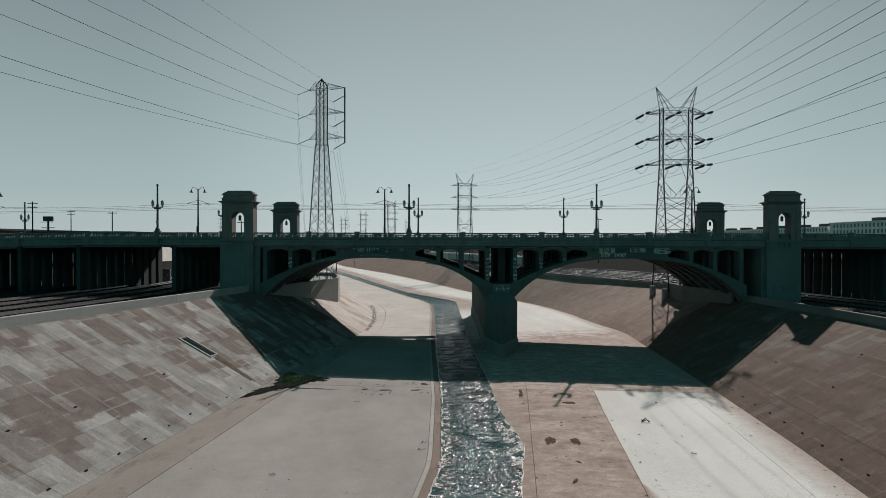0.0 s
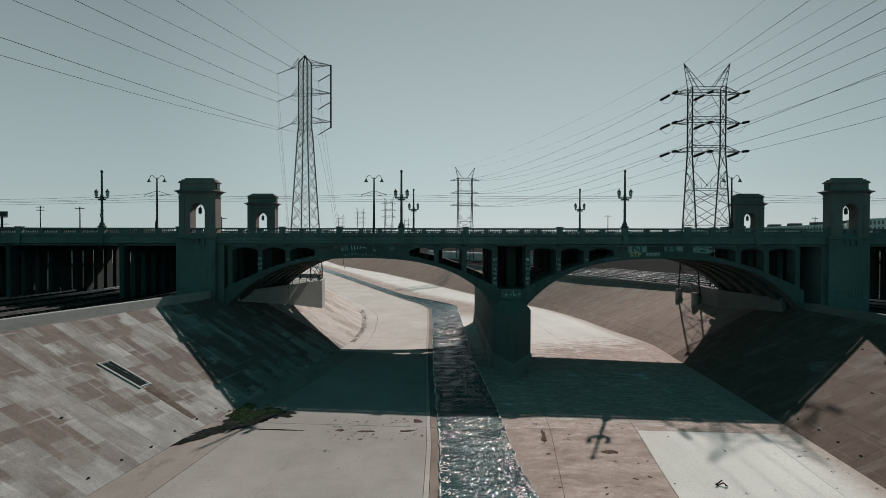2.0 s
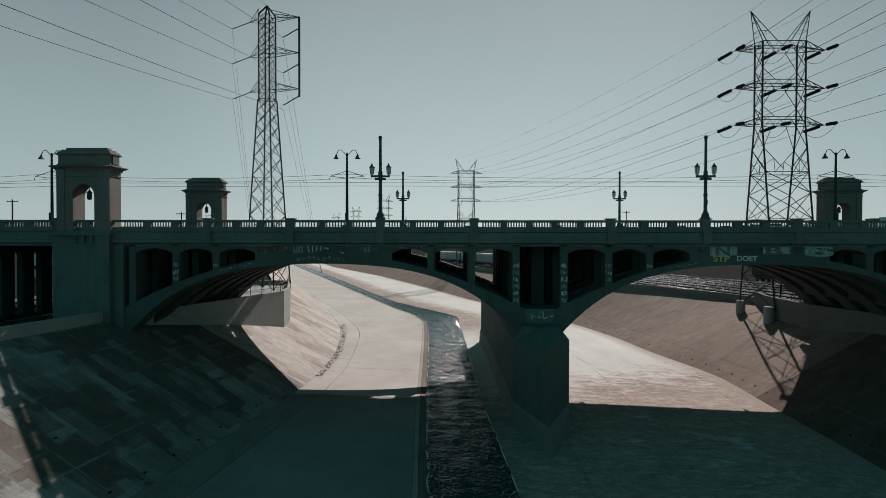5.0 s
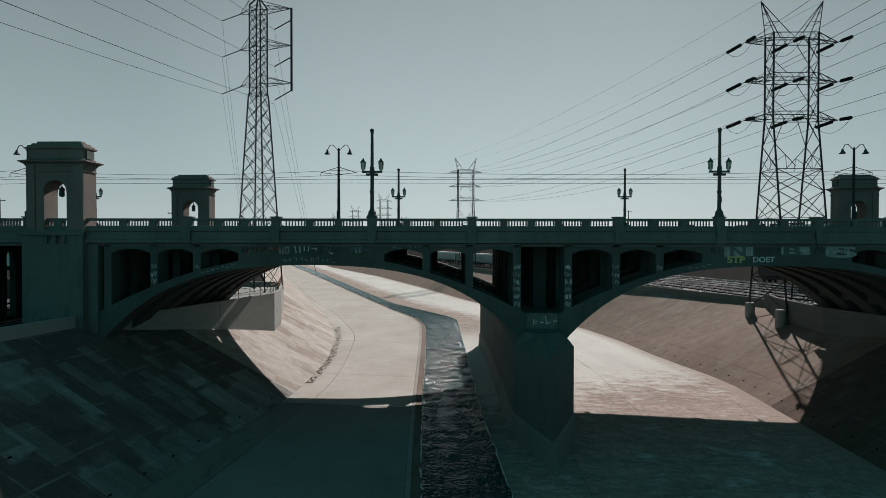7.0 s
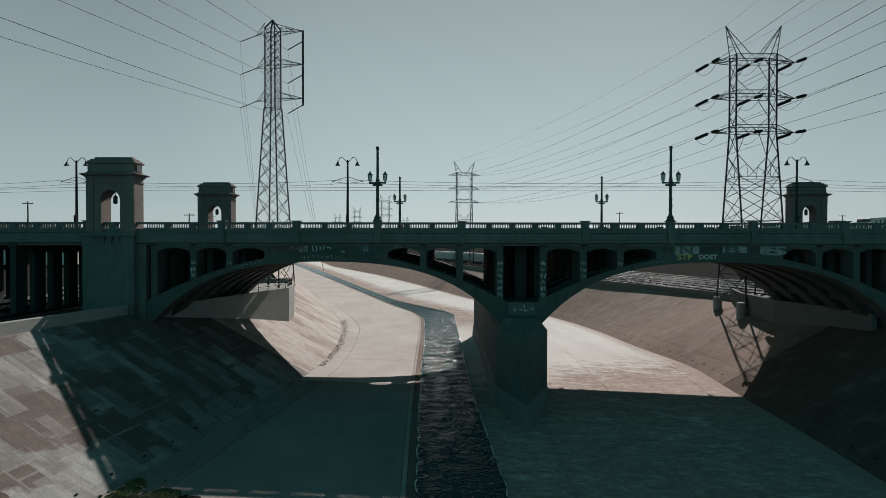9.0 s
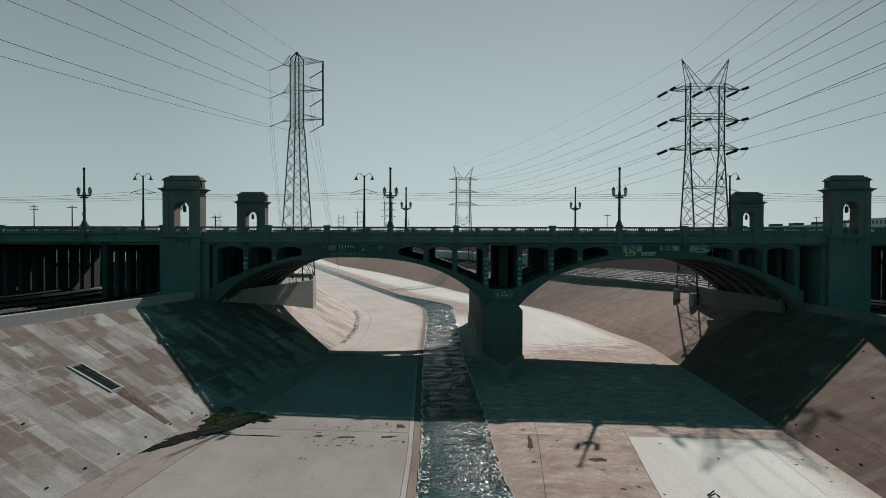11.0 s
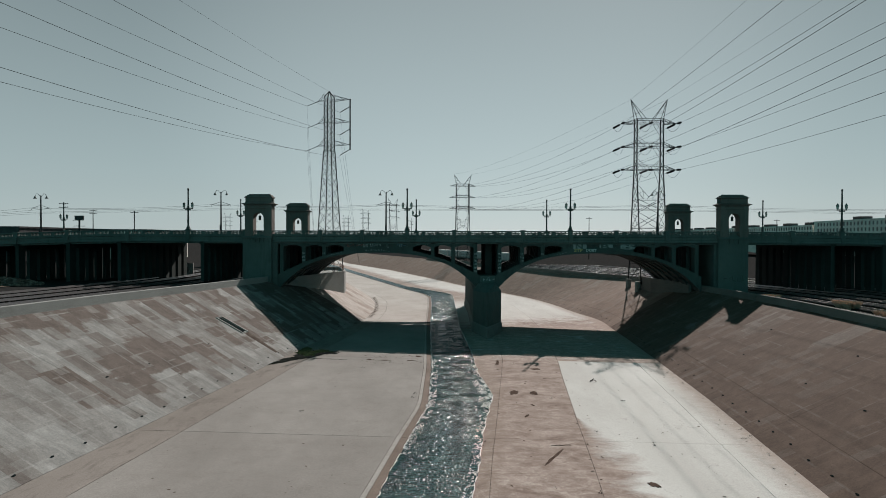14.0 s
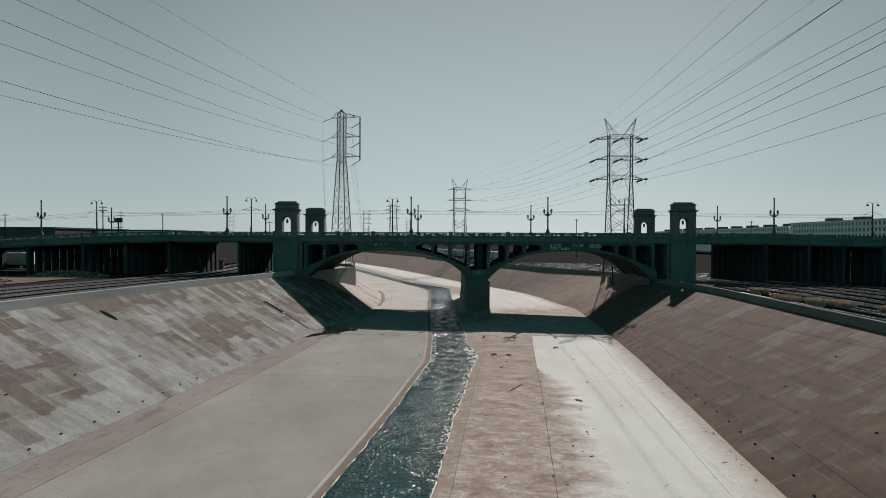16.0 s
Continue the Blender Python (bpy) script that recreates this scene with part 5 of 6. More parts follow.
def pylon_base():
    """The walled concrete platform on the bank in which the slim pylon stands, with its rail."""
    ob = thing("concrete_platform", "pale concrete retaining platform with a rusty pipe rail", "retaining wall", at=(-26, 120, 4))
    plan = [(-29.0, 93.0), (-24.6, 107.5), (-21.7, 118.2), (-22.4, 123.5), (-26.5, 139.0), (-37, 139)]
    for (xa, ya), (xb, yb) in zip(plan, plan[1:]):
        d = Vector((xb - xa, yb - ya, 0)).normalized()
        n = Vector((-d.y, d.x, 0)) * 0.45
        bm = bmesh.new()
        pts = [Vector((xa, ya, 0)) + d * 0.03, Vector((xb, yb, 0)) - d * 0.03]
        quad = [pts[0], pts[1], pts[1] + n, pts[0] + n]
        v = [bm.verts.new((p.x + 26, p.y - 120, z - 4)) for z in (1.0, 8.7) for p in quad]
        for f in ((3, 2, 1, 0), (4, 5, 6, 7), (0, 1, 5, 4), (1, 2, 6, 5), (2, 3, 7, 6), (3, 0, 4, 7)):
            bm.faces.new([v[i] for i in f])
        part("wall_panel", bm, WALL, ob)
    bm = bmesh.new()
    f = [bm.verts.new((x + 26 - 0.5, y - 120, z - 4)) for z in (7.9,) for x, y in plan]
    bm.faces.new(f)
    part("platform_top", bm, WALL, ob)
    bm = bmesh.new()
    rail = [(-24.2, 109.0), (-21.9, 118.0), (-22.6, 123.5), (-26.6, 138.6)]
    for (xa, ya), (xb, yb) in zip(rail, rail[1:]):
        a, b = Vector((xa + 25.8, ya - 120, 4.7)), Vector((xb + 25.8, yb - 120, 4.7))
        k = max(1, round((b - a).length / 2.2))
        for i in range(k + 1):
            p = a.lerp(b, i / k)
            beam(bm, p, p + Vector((0, 0, 1.05)), 0.06)
        for h in (0.55, 1.05):
            beam(bm, a + Vector((0, 0, h)), b + Vector((0, 0, h)), 0.05)
    part("pipe_rail", bm, RUST, ob)
    return ob


pylon_base()


# ---- railway ----
def track(line, high, lo, hi, gauge=1.435):
    """One railway track beside a bank: two rails on sleepers."""
    tr = thing("railway_track", "railway track with worn shiny rails on dark gravel", "railway track", "railway tracks", "structure")
    ys = np.arange(lo, hi + 1, 5.0)
    for s in (-1, 1):
        secs = []
        for y in ys:
            x, z = line(y) + s * gauge / 2, high(y) - 0.12
            secs.append([(x - 0.06, y, z), (x + 0.06, y, z), (x + 0.036, y, z + 0.17), (x - 0.036, y, z + 0.17)])
        part("rail", loft_x(bmesh.new(), secs), RAIL, tr)
    verts, faces = [], []
    for y in np.arange(lo, hi, 0.75):
        x, z, k = line(y), high(y) - 0.28, len(verts)
        verts += [(x + dx, y + dy, z + dz) for dz in (0, 0.17) for dx, dy in ((-1.3, -0.12), (1.3, -0.12), (1.3, 0.12), (-1.3, 0.12))]
        faces += [(k + 4, k + 5, k + 6, k + 7), (k, k + 1, k + 5, k + 4), (k + 1, k + 2, k + 6, k + 5), (k + 2, k + 3, k + 7, k + 6), (k + 3, k, k + 4, k + 7)]
    me = bpy.data.meshes.new("sleepers")
    me.from_pydata(verts, [], faces)
    me.materials.append(TIE)
    ob = new("sleepers", me)
    ob.parent = tr
    tagged(ob, kind="stuff")


straight_l = bank([(-160, -60), (30, -38), (90, -31.5), (200, -52), (760, -255)], 40)
straight_r = bank([(-160, 26), (20, 42), (90, 45.0), (160, 40), (760, -150)], 40)
for off in (5, 9.6, 14.2, 18.8, 23.4):
    track(lambda y, o=off: straight_l(y) - o, high_l, -60, 240)
for off in (6.5, 11, 15.6, 20.2, 25.0, 29.6, 34.4, 40.0):
    track(lambda y, o=off: straight_r(y) + o, high_r, -40, 230)


# ---- buildings and far things ----
def long_building(x, y0, y1, z0, z1, storeys):
    b = thing("apartment_building", "long white apartment block with rows of dark windows beside the tracks", "building", "white blocks")
    part("wall", cube(x, x + 26, y0, y1, z0, z1), STUCCO, b)
    part("roof", cube(x - 0.3, x + 26.3, y0 - 0.3, y1 + 0.3, z1, z1 + 0.5), STUCCO, b)
    win = mesh_of("window", cube(-0.12, 0.1, -0.5, 0.5, -0.95, 0.95), DARK_GLASS)
    frm = mesh_of("window_frame", cube(-0.16, 0.0, -0.6, 0.6, -1.12, -0.95), STUCCO)
    h = (z1 - z0) / storeys
    n = int((y1 - y0) / 2.7)
    for s in range(storeys - 3, storeys):
        for k in range(n):
            for me, name in ((win, "window"), (frm, "window_sill")):
                ob = new(name, me)
                ob.parent = b
                ob.location = (x, y0 + 2.7 * (k + 0.5), z0 + h * (s + 0.5))
    for k in range(int((y1 - y0) / 23)):
        part("roof_unit", cube(x + 4, x + 10, y0 + 8 + k * 23, y0 + 14 + k * 23, z1 + 0.5, z1 + 2.2, 0.1), ROOF, b)
    return b


long_building(204, 190, 322, 8, 26.2, 6)
long_building(204, 324, 560, 8, 24.4, 6)


def shed(name, label, x0, x1, y0, y1, z1, material):
    b = thing(name, label, "building", at=((x0 + x1) / 2, y0, 8))
    w = (x1 - x0) / 2
    part("wall", cube(-w, w, 0, y1 - y0, -0.3, z1 - 8), material, b)
    part("roof", cube(-w - 0.4, w + 0.4, -0.4, y1 - y0 + 0.4, z1 - 8, z1 - 7.4), ROOF, b)
    n = max(2, int(w / 3))
    for k in range(n):
        x = -w + 2 * w * (k + 0.5) / n
        part("window", cube(x - 0.9, x + 0.9, -0.06, 0.1, (z1 - 8) * 0.55, (z1 - 8) * 0.55 + 1.5), DARK_GLASS, b)
    return b


shed("warehouse", "low dark warehouse behind the rail yard", -250, -150, 190, 240, 19.5, ROOF)
shed("warehouse", "pale low warehouse behind the rail yard", -150, -118, 215, 250, 19.0, STUCCO)
shed("workshop", "small white workshop beyond the bridge", -72, -60, 172, 186, 15.5, STUCCO)
shed("block_building", "pale low block on the horizon", 120, 170, 420, 450, 20.5, STUCCO)


# ---- small things on the banks and the floor ----
def on_left(y, f):
    x, z = along_l(f)(y)
    return Vector((x, y, z))


def on_right(y, f):
    x, z = along_r(f)(y)
    return Vector((x, y, z))


def bank_frame(point, y, f):
    """Place, direction along the bank, direction down it, and outward normal."""
    p = point(y, f)
    along = (point(y + 0.5, f) - point(y - 0.5, f)).normalized()
    down = (point(y, f + 0.02) - point(y, f - 0.02)).normalized()
    if down.z > 0:
        down = -down
    n = along.cross(down)
    if n.z < 0:
        n = -n
    return p, along, down, n.normalized()


def storm_drain(y, f, length, width):
    """An oblong outlet in the bank: a raised concrete lip round a flat dark face for the shaded shaft."""
    p, along, down, n = bank_frame(on_left, y, f)
    ob = thing("storm_drain", "oblong storm drain opening in the sloped concrete bank", "drain", "bank drains", "structure", p)
    rim = bmesh.new()
    lip = 0.22
    for s in (-1, 1):
        a = along * s * (width / 2 + lip / 2)
        beam(rim, a - down * (length / 2 + lip), a + down * (length / 2 + lip), lip, 0.2)
    for s in (-1, 1):
        a = down * s * (length / 2 + lip / 2)
        beam(rim, a - along * width / 2, a + along * width / 2, lip, 0.2)
    part("lip", rim, WALL, ob)
    pit = bmesh.new()
    c = [(-1, -1), (1, -1), (1, 1), (-1, 1)]
    top = [pit.verts.new(along * i * width / 2 + down * j * length / 2 + n * 0.03) for i, j in c]
    pit.faces.new(top)
    part("shaft", pit, HOLE_SHADE, ob, "flat dark face for the shaded shaft")
    # Pale bar across the dark face, drawn as the shaft's sunlit inner edge.
    inner = bmesh.new()
    beam(inner, -down * length / 2 + n * 0.05 + along * width * 0.1, down * length / 2 + n * 0.06 + along * width * 0.45, 0.02, 0.05)
    part("inner_edge", inner, WALL, ob)
    return ob


# Near-black colour for the shade inside openings, which have no depth.
HOLE_SHADE = plain("shaded_hole_concrete", (0.012, 0.016, 0.016), 1.0, 0.0, 2.0, 0.3)
storm_drain(64.2, 0.5, 3.7, 1.15)


def lens_drain(y, f, length, width):
    """A bare lens-shaped pipe mouth in the bank."""
    p, along, down, n = bank_frame(on_left, y, f)
    bm = bmesh.new()
    rim = [(math.cos(a) * length / 2, math.sin(a) * abs(math.sin(a)) ** 0.4 * width / 2) for a in np.linspace(0, 2 * math.pi, 24, endpoint=False)]
    top = [bm.verts.new(down * i + along * j + n * 0.03) for i, j in rim]
    low = [bm.verts.new(down * i * 1.04 + along * j * 1.06 - n * 0.02) for i, j in rim]
    # Closed face; the mouth's inner shade is only its dark colour.
    bm.faces.new(top)
    for k in range(24):
        bm.faces.new((low[k], low[(k + 1) % 24], top[(k + 1) % 24], top[k]))
    bmesh.ops.recalc_face_normals(bm, faces=bm.faces[:])
    ob = part("drain_mouth", bm, HOLE_SHADE, None, "dark lens-shaped pipe mouth in the sloped bank")
    ob.location = p
    return tagged(ob, category="drain", group="bank drains", kind="structure")




def drain_stain(y, f0, f1, w0, w1, seed):
    """A rusty-brown run of dirt down the bank below an outlet."""
    verts, n = [], 26
    for i in range(n + 1):
        f = f0 + (f1 - f0) * i / n
        half = (w0 + (w1 - w0) * i / n) / 2
        for s in (-1, -0.4, 0.4, 1):
            p, along, down, up = bank_frame(on_left, y - 0.6 * i / n, f)
            ragged = 0.16 * noise.noise((i * 0.6, s * 3.0, seed)) if abs(s) == 1 else 0.0
            verts.append(p + along * (half * s + ragged) + up * (0.012 if abs(s) < 1 else 0.004))
    faces = [(4 * i + k, 4 * i + k + 1, 4 * i + k + 5, 4 * i + k + 4) for i in range(n) for k in range(3)]
    me = bpy.data.meshes.new("drain_stain")
    me.from_pydata(verts, [], faces)
    me.materials.append(RUN_OFF)
    return tagged(new("drain_stain", me), "dark brown run of dirt below a storm drain", "stain", kind="stuff")


RUN_OFF = plain("brown_run_off_dirt", (0.072, 0.061, 0.053), 0.95, 0.0, 1.4, 0.35)
drain_stain(64.3, 0.63, 0.93, 1.15, 0.7, 2)
lens_drain(32.2, 0.19, 2.3, 0.8)
lens_drain(12.0, 0.13, 2.3, 0.8)

# A thin disc on the bank, dark like the shade in a hole.
HOLE = mesh_of("weep_hole", lathe(bmesh.new(), [(0, 0.10), (0.02, 0.10), (0.03, 0.08)], 8), HOLE_SHADE)


def weep_holes(parent, point, f, step, lo, hi, jitter):
    rng = random.Random(int(f * 100) + int(lo))
    y = lo
    while y < hi:
        p, along, down, n = bank_frame(point, y + rng.uniform(-jitter, jitter), f + rng.uniform(-0.008, 0.008))
        ob = new("weep_hole", HOLE)
        ob.parent = parent
        turn = Matrix((along * 1.7, down * 0.8, n)).transposed().to_4x4()
        ob.matrix_local = Matrix.Translation(p + n * 0.012) @ turn
        y += step


weep_holes(bank_left, on_left, 0.945, 3.1, -20, 100, 0.15)
weep_holes(bank_right, on_right, 0.075, 2.9, -20, 180, 0.15)
weep_holes(bank_left, on_left, 0.62, 9.0, -8, 80, 2.0)
weep_holes(bank_right, on_right, 0.42, 12.5, -8, 80, 3.0)
weep_holes(bank_right, on_right, 0.72, 16.0, -8, 80, 3.5)


def scatter_grass(cx, cy, rx, ry, count, high, seed, material, base=None):
    """Small leaf blades in a clump."""
    rng = random.Random(seed)
    verts, faces = [], []
    for _ in range(count):
        a, r = rng.uniform(0, 6.283), math.sqrt(rng.random())
        x, y = cx + rx * r * math.cos(a), cy + ry * r * math.sin(a)
        if noise.noise((x * 0.7, y * 0.7, seed)) + 0.5 * noise.noise((x * 2.1, y * 2.1, seed)) < r * 1.3 - 0.75:
            continue
        z = base(x, y) if base else 0.0
        for _ in range(3):
            h, t, w = high * rng.uniform(0.4, 1.2), rng.uniform(0, 6.283), rng.uniform(0.03, 0.09)
            lean = Vector((math.cos(t), math.sin(t), 0)) * h * rng.uniform(0.2, 0.9)
            side = Vector((-math.sin(t), math.cos(t), 0)) * w
            k, p = len(verts), Vector((x, y, z))
            verts += [p - side, p + side, p + lean * 0.5 + side * 0.8 + Vector((0, 0, h * 0.7)), p + lean + Vector((0, 0, h))]
            faces += [(k, k + 1, k + 2), (k, k + 2, k + 3)]
    me = bpy.data.meshes.new("plants")
    me.from_pydata(verts, [], faces)
    me.materials.append(material)
    return me


tagged(new("weeds", scatter_grass(-16.4, 67.4, 2.9, 3.6, 8000, 0.085, 4, LEAF, floor_z)), "low green weeds growing at the foot of the bank", "weeds", kind="stuff")
for k, (x, y, l) in enumerate(((51.2, 52, 3.0), (52.6, 47, 3.0), (53.6, 43, 2.6), (55.6, 37, 2.2), (56.5, 32, 3.0), (53.8, 64, 1.4), (49.6, 74, 1.2))):
    tagged(new("dry_brush", scatter_grass(x, y, 1.0, l, 2600, 0.95, 20 + k, STRAW, lambda x, y: high_r(y) - 0.32)), "dry straw-coloured brush beside the railway tracks", "dry brush", kind="stuff")


def puddle(name, label, cx, cy, rx, ry, turn, material, seed, z=0.006):
    """A thin ragged patch lying on the floor."""
    rng = random.Random(seed)
    bm = bmesh.new()
    n = 96
    pts = []
    for k in range(n):
        a = 2 * math.pi * k / n
        u = Vector((math.cos(a), math.sin(a), 0))
        r = 0.95 + 0.5 * noise.noise(u * 1.6 + Vector((seed, 0, seed))) + 0.35 * noise.noise(u * 4.5 + Vector((0, seed, 2))) + 0.22 * noise.noise(u * 12.0 + Vector((seed, 3, 0))) + rng.uniform(-0.04, 0.04)
        x, y = rx * r * math.cos(a), ry * r * math.sin(a)
        pts.append((cx + x * math.cos(turn) - y * math.sin(turn), cy + x * math.sin(turn) + y * math.cos(turn)))
    top = [bm.verts.new((x, y, floor_z(x, y) + z + 0.012)) for x, y in pts]
    low = [bm.verts.new((cx + (x - cx) * 1.03, cy + (y - cy) * 1.03, floor_z(x, y) - 0.01)) for x, y in pts]
    bm.faces.new(top)
    for k in range(n):
        bm.faces.new((low[k], low[(k + 1) % n], top[(k + 1) % n], top[k]))
    return tagged(part(name, bm, material, None, label), category="stain", kind="stuff")


MUD = plain("wet_mud", (0.013, 0.015, 0.014), 0.9, 0.0, 1.2, 0.5)
SILT = plain("dried_brown_mud", (0.066, 0.049, 0.041), 0.95, 0.0, 2.5, 0.5)
puddle("mud_patch", "dark wet mud at the foot of the bank", -17.4, 62.9, 1.15, 4.3, -0.58, MUD, 3)
puddle("mud_patch", "dark wet mud at the foot of the bank", -16.4, 66.2, 1.7, 2.4, -0.5, MUD, 5)
puddle("mud_patch", "dark wet mud at the foot of the bank", -14.2, 67.0, 1.2, 1.6, -1.0, MUD, 6)
puddle("mud_patch", "thin dark damp streak on the channel floor", -12.9, 63.0, 2.3, 0.12, 0.0, MUD, 7)
for k, (x, y, a, b, turn) in enumerate(((9.5, 48.0, 0.42, 0.9, -0.3), (11.5, 48.0, 0.38, 0.75, 0.1), (10.8, 43.5, 0.14, 0.25, 0.4), (13.2, 59.4, 0.6, 0.35, 0.1), (9.8, 40.0, 0.12, 0.5, -0.4), (16.4, 25.6, 0.3, 0.4, 0.1), (10.6, 30.0, 0.12, 1.7, -0.5), (11.6, 32.6, 0.7, 0.08, 0.15), (8.7, 62.5, 0.2, 1.4, -0.1), (-7.9, 63.3, 0.35, 0.3, 0.0), (-5.7, 63.2, 0.6, 0.22, 0.1), (-2.4, 63.6, 0.5, 0.25, 0.3), (-1.7, 66.3, 0.35, 0.5, 0.2))):
    puddle("mud_patch", "dark dried mud patch on the channel floor", x, y, a, b, turn, SILT, 9 + 2 * k)


def specks(x0, x1, y0, y1, count, lo, hi, seed):
    """Small ragged flecks of dried mud strewn over the floor."""
    rng = random.Random(seed)
    verts, faces = [], []
    for _ in range(count):
        x, y, s = rng.uniform(x0, x1), rng.uniform(y0, y1), lo + (hi - lo) * rng.random() ** 3
        z, k, n = floor_z(x, y), len(verts), rng.randint(5, 9)
        long, turn = rng.uniform(1.0, 2.4), rng.uniform(0, 3.14)
        for i in range(n):
            a, r = 2 * math.pi * i / n, s * rng.uniform(0.45, 1.0)
            u, v = r * long * math.cos(a), r * math.sin(a)
            verts.append((x + u * math.cos(turn) - v * math.sin(turn), y + u * math.sin(turn) + v * math.cos(turn), z + 0.012))
        verts.append((x, y, z + 0.012 + s * 0.12))
        faces += [(k + i, k + (i + 1) % n, k + n) for i in range(n)]
    me = bpy.data.meshes.new("mud_flecks")
    me.from_pydata(verts, [], faces)
    me.materials.append(SILT)
    return tagged(new("mud_flecks", me), "small flecks of dried mud on the channel floor", "mud", kind="stuff")


specks(7.2, 16.5, 34, 66, 110, 0.02, 0.13, 1)
specks(-9.0, -1.0, 61, 67, 220, 0.02, 0.14, 2)
specks(16.5, 29.0, 20, 66, 110, 0.02, 0.1, 3)
specks(5.0, 16.0, 0, 34, 120, 0.02, 0.14, 4)
specks(-20.0, -3.0, 20, 60, 90, 0.02, 0.09, 5)
for k in range(18):
    y = 106 + 2.3 * k
    specks(toe_l(y) - 0.05, toe_l(y) + 0.75, y, y + 2.6, 46, 0.03, 0.2, 40 + k)
specks(14.0, 30.0, 122, 150, 120, 0.05, 0.25, 6)


def litter(cx, cy, seed, size=0.25):
    """A lump of drift rubbish."""
    rng = random.Random(seed)
    bm = bmesh.new()
    for _ in range(5):
        p = Vector((rng.uniform(-1, 1) * size * 2.0, rng.uniform(-1, 1) * size, 0))
        d = Vector((rng.uniform(-1, 1), rng.uniform(-0.6, 0.6), rng.uniform(0, 0.5))) * size * 2
        beam(bm, p + Vector((0, 0, 0.03)), p + d + Vector((0, 0, 0.05)), size * 0.3, size * 0.18)
    ob = part("drift_debris", bm, rng.choice((TIE, ROOF, STUCCO)), None, "small lump of drift debris on the channel floor")
    ob.location = (cx, cy, floor_z(cx, cy))
    return tagged(ob, category="debris", group="floor debris")


for k, (x, y) in enumerate(((18.8, 53.5), (20.0, 45.8), (12.9, 46.0), (-0.9, 45.5), (-0.8, 47.0), (12.4, 24.0), (15.0, 36.0), (-8.0, 58.5), (8.6, 66.0), (19.0, 33.0), (22.0, 60.0), (-10.5, 40.0), (10.6, 62.0))):
    litter(x, y, k, 0.26 if k == 0 else 0.1)
rng = random.Random(77)
for k in range(40):
    y = rng.uniform(5, 66)
    litter(toe_r(y) - abs(rng.gauss(0, 1.1)) - 0.2, y, 100 + k, rng.uniform(0.04, 0.08))


# ---- paint marks on the bridge ----
def marks(x0, x1, z0, z1, y, count, material, seed, thick=0.07):
    """Unreadable sprayed marks as plain bars, just proud of the concrete."""
    rng = random.Random(seed)
    bm = bmesh.new()
    for k in range(count):
        x = x0 + (x1 - x0) * (k + 0.5) / count
        w = (x1 - x0) / count
        za, zb = z0 + (z1 - z0) * rng.uniform(0, 0.35), z1 - (z1 - z0) * rng.uniform(0, 0.35)
        lean = rng.uniform(-0.5, 0.5) * w
        beam(bm, (x - w * 0.3, y, za), (x - w * 0.3 + lean, y, zb), thick, 0.006)
        if rng.random() < 0.8:
            zz = rng.uniform(za, zb)
            beam(bm, (x - w * 0.35, y, zz), (x + w * 0.3, y, zz + rng.uniform(-0.3, 0.3) * (zb - za)), 0.006, thick)
        if rng.random() < 0.6:
            beam(bm, (x + w * 0.2, y, za), (x + w * 0.3 + lean, y, zb), thick, 0.006)
    bmesh.ops.translate(bm, verts=bm.verts[:], vec=-HOME)
    return tagged(part("paint_mark", bm, material, bridge, "faded sprayed paint marks"), kind="stuff")


FACE = YF + 0.40
COL = FACE + 0.097
WALL_Y = FACE + 0.117
for c, d in ((-10.6, -13.4), (-10.6, -9.75), (-10.6, 17.4), (28.5, -17.4), (28.5, -13.4), (28.5, -9.75)):
    x = c + d
    z0 = arch_out(d) + 0.15
    for k in range(int((14.0 - z0) / 0.62)):
        marks(x - 0.27, x + 0.27, z0 + k * 0.62, z0 + k * 0.62 + 0.5, COL, 3, SPRAY if k % 2 else SPRAY_DIM, int(x * 10) + k, 0.06)
marks(-16.2, -12.2, 14.45, 15.1, WALL_Y, 8, SPRAY_RED, 31, 0.09)
marks(-12.0, -8.6, 14.45, 15.15, WALL_Y, 5, SPRAY, 32, 0.10)
marks(-7.4, -5.0, 14.45, 15.1, WALL_Y, 4, SPRAY_BLUE, 33, 0.09)
marks(-4.2, -1.6, 14.85, 15.2, WALL_Y + 0.022, 6, SPRAY_DIM, 34, 0.07)
for x0, x1, n, paint, seed in ((-16.6, -14.6, 4, SPRAY_DARK, 61), (-14.3, -12.4, 4, SPRAY_DIM, 62), (-10.2, -7.9, 5, SPRAY_DARK, 63), (-6.9, -5.1, 3, SPRAY_DIM, 64), (22.9, 24.0, 3, SPRAY_DARK, 65), (26.7, 28.6, 4, SPRAY_DARK, 66), (31.4, 32.4, 2, SPRAY_DARK, 67), (33.6, 34.5, 2, SPRAY_DIM, 68)):
    marks(x0, x1, 14.35, 15.1, WALL_Y - 0.006, n, paint, seed, 0.14)


def on_rib(c, d0, d1, count, material, seed):
    """Marks that follow the face of the arch rib."""
    rng = random.Random(seed)
    for k in range(count):
        d = d0 + (d1 - d0) * (k + 0.5) / count
        lo, hi = arch_in(d) + 0.22, arch_out(d) - 0.2
        w = abs(d1 - d0) / count
        mid = (lo + hi) / 2
        half = min(0.3, (hi - lo) / 2)
        marks(c + d - w * 0.4, c + d + w * 0.4, mid - half, mid + half, FACE - 0.003, 1, material, seed * 50 + k, 0.06)


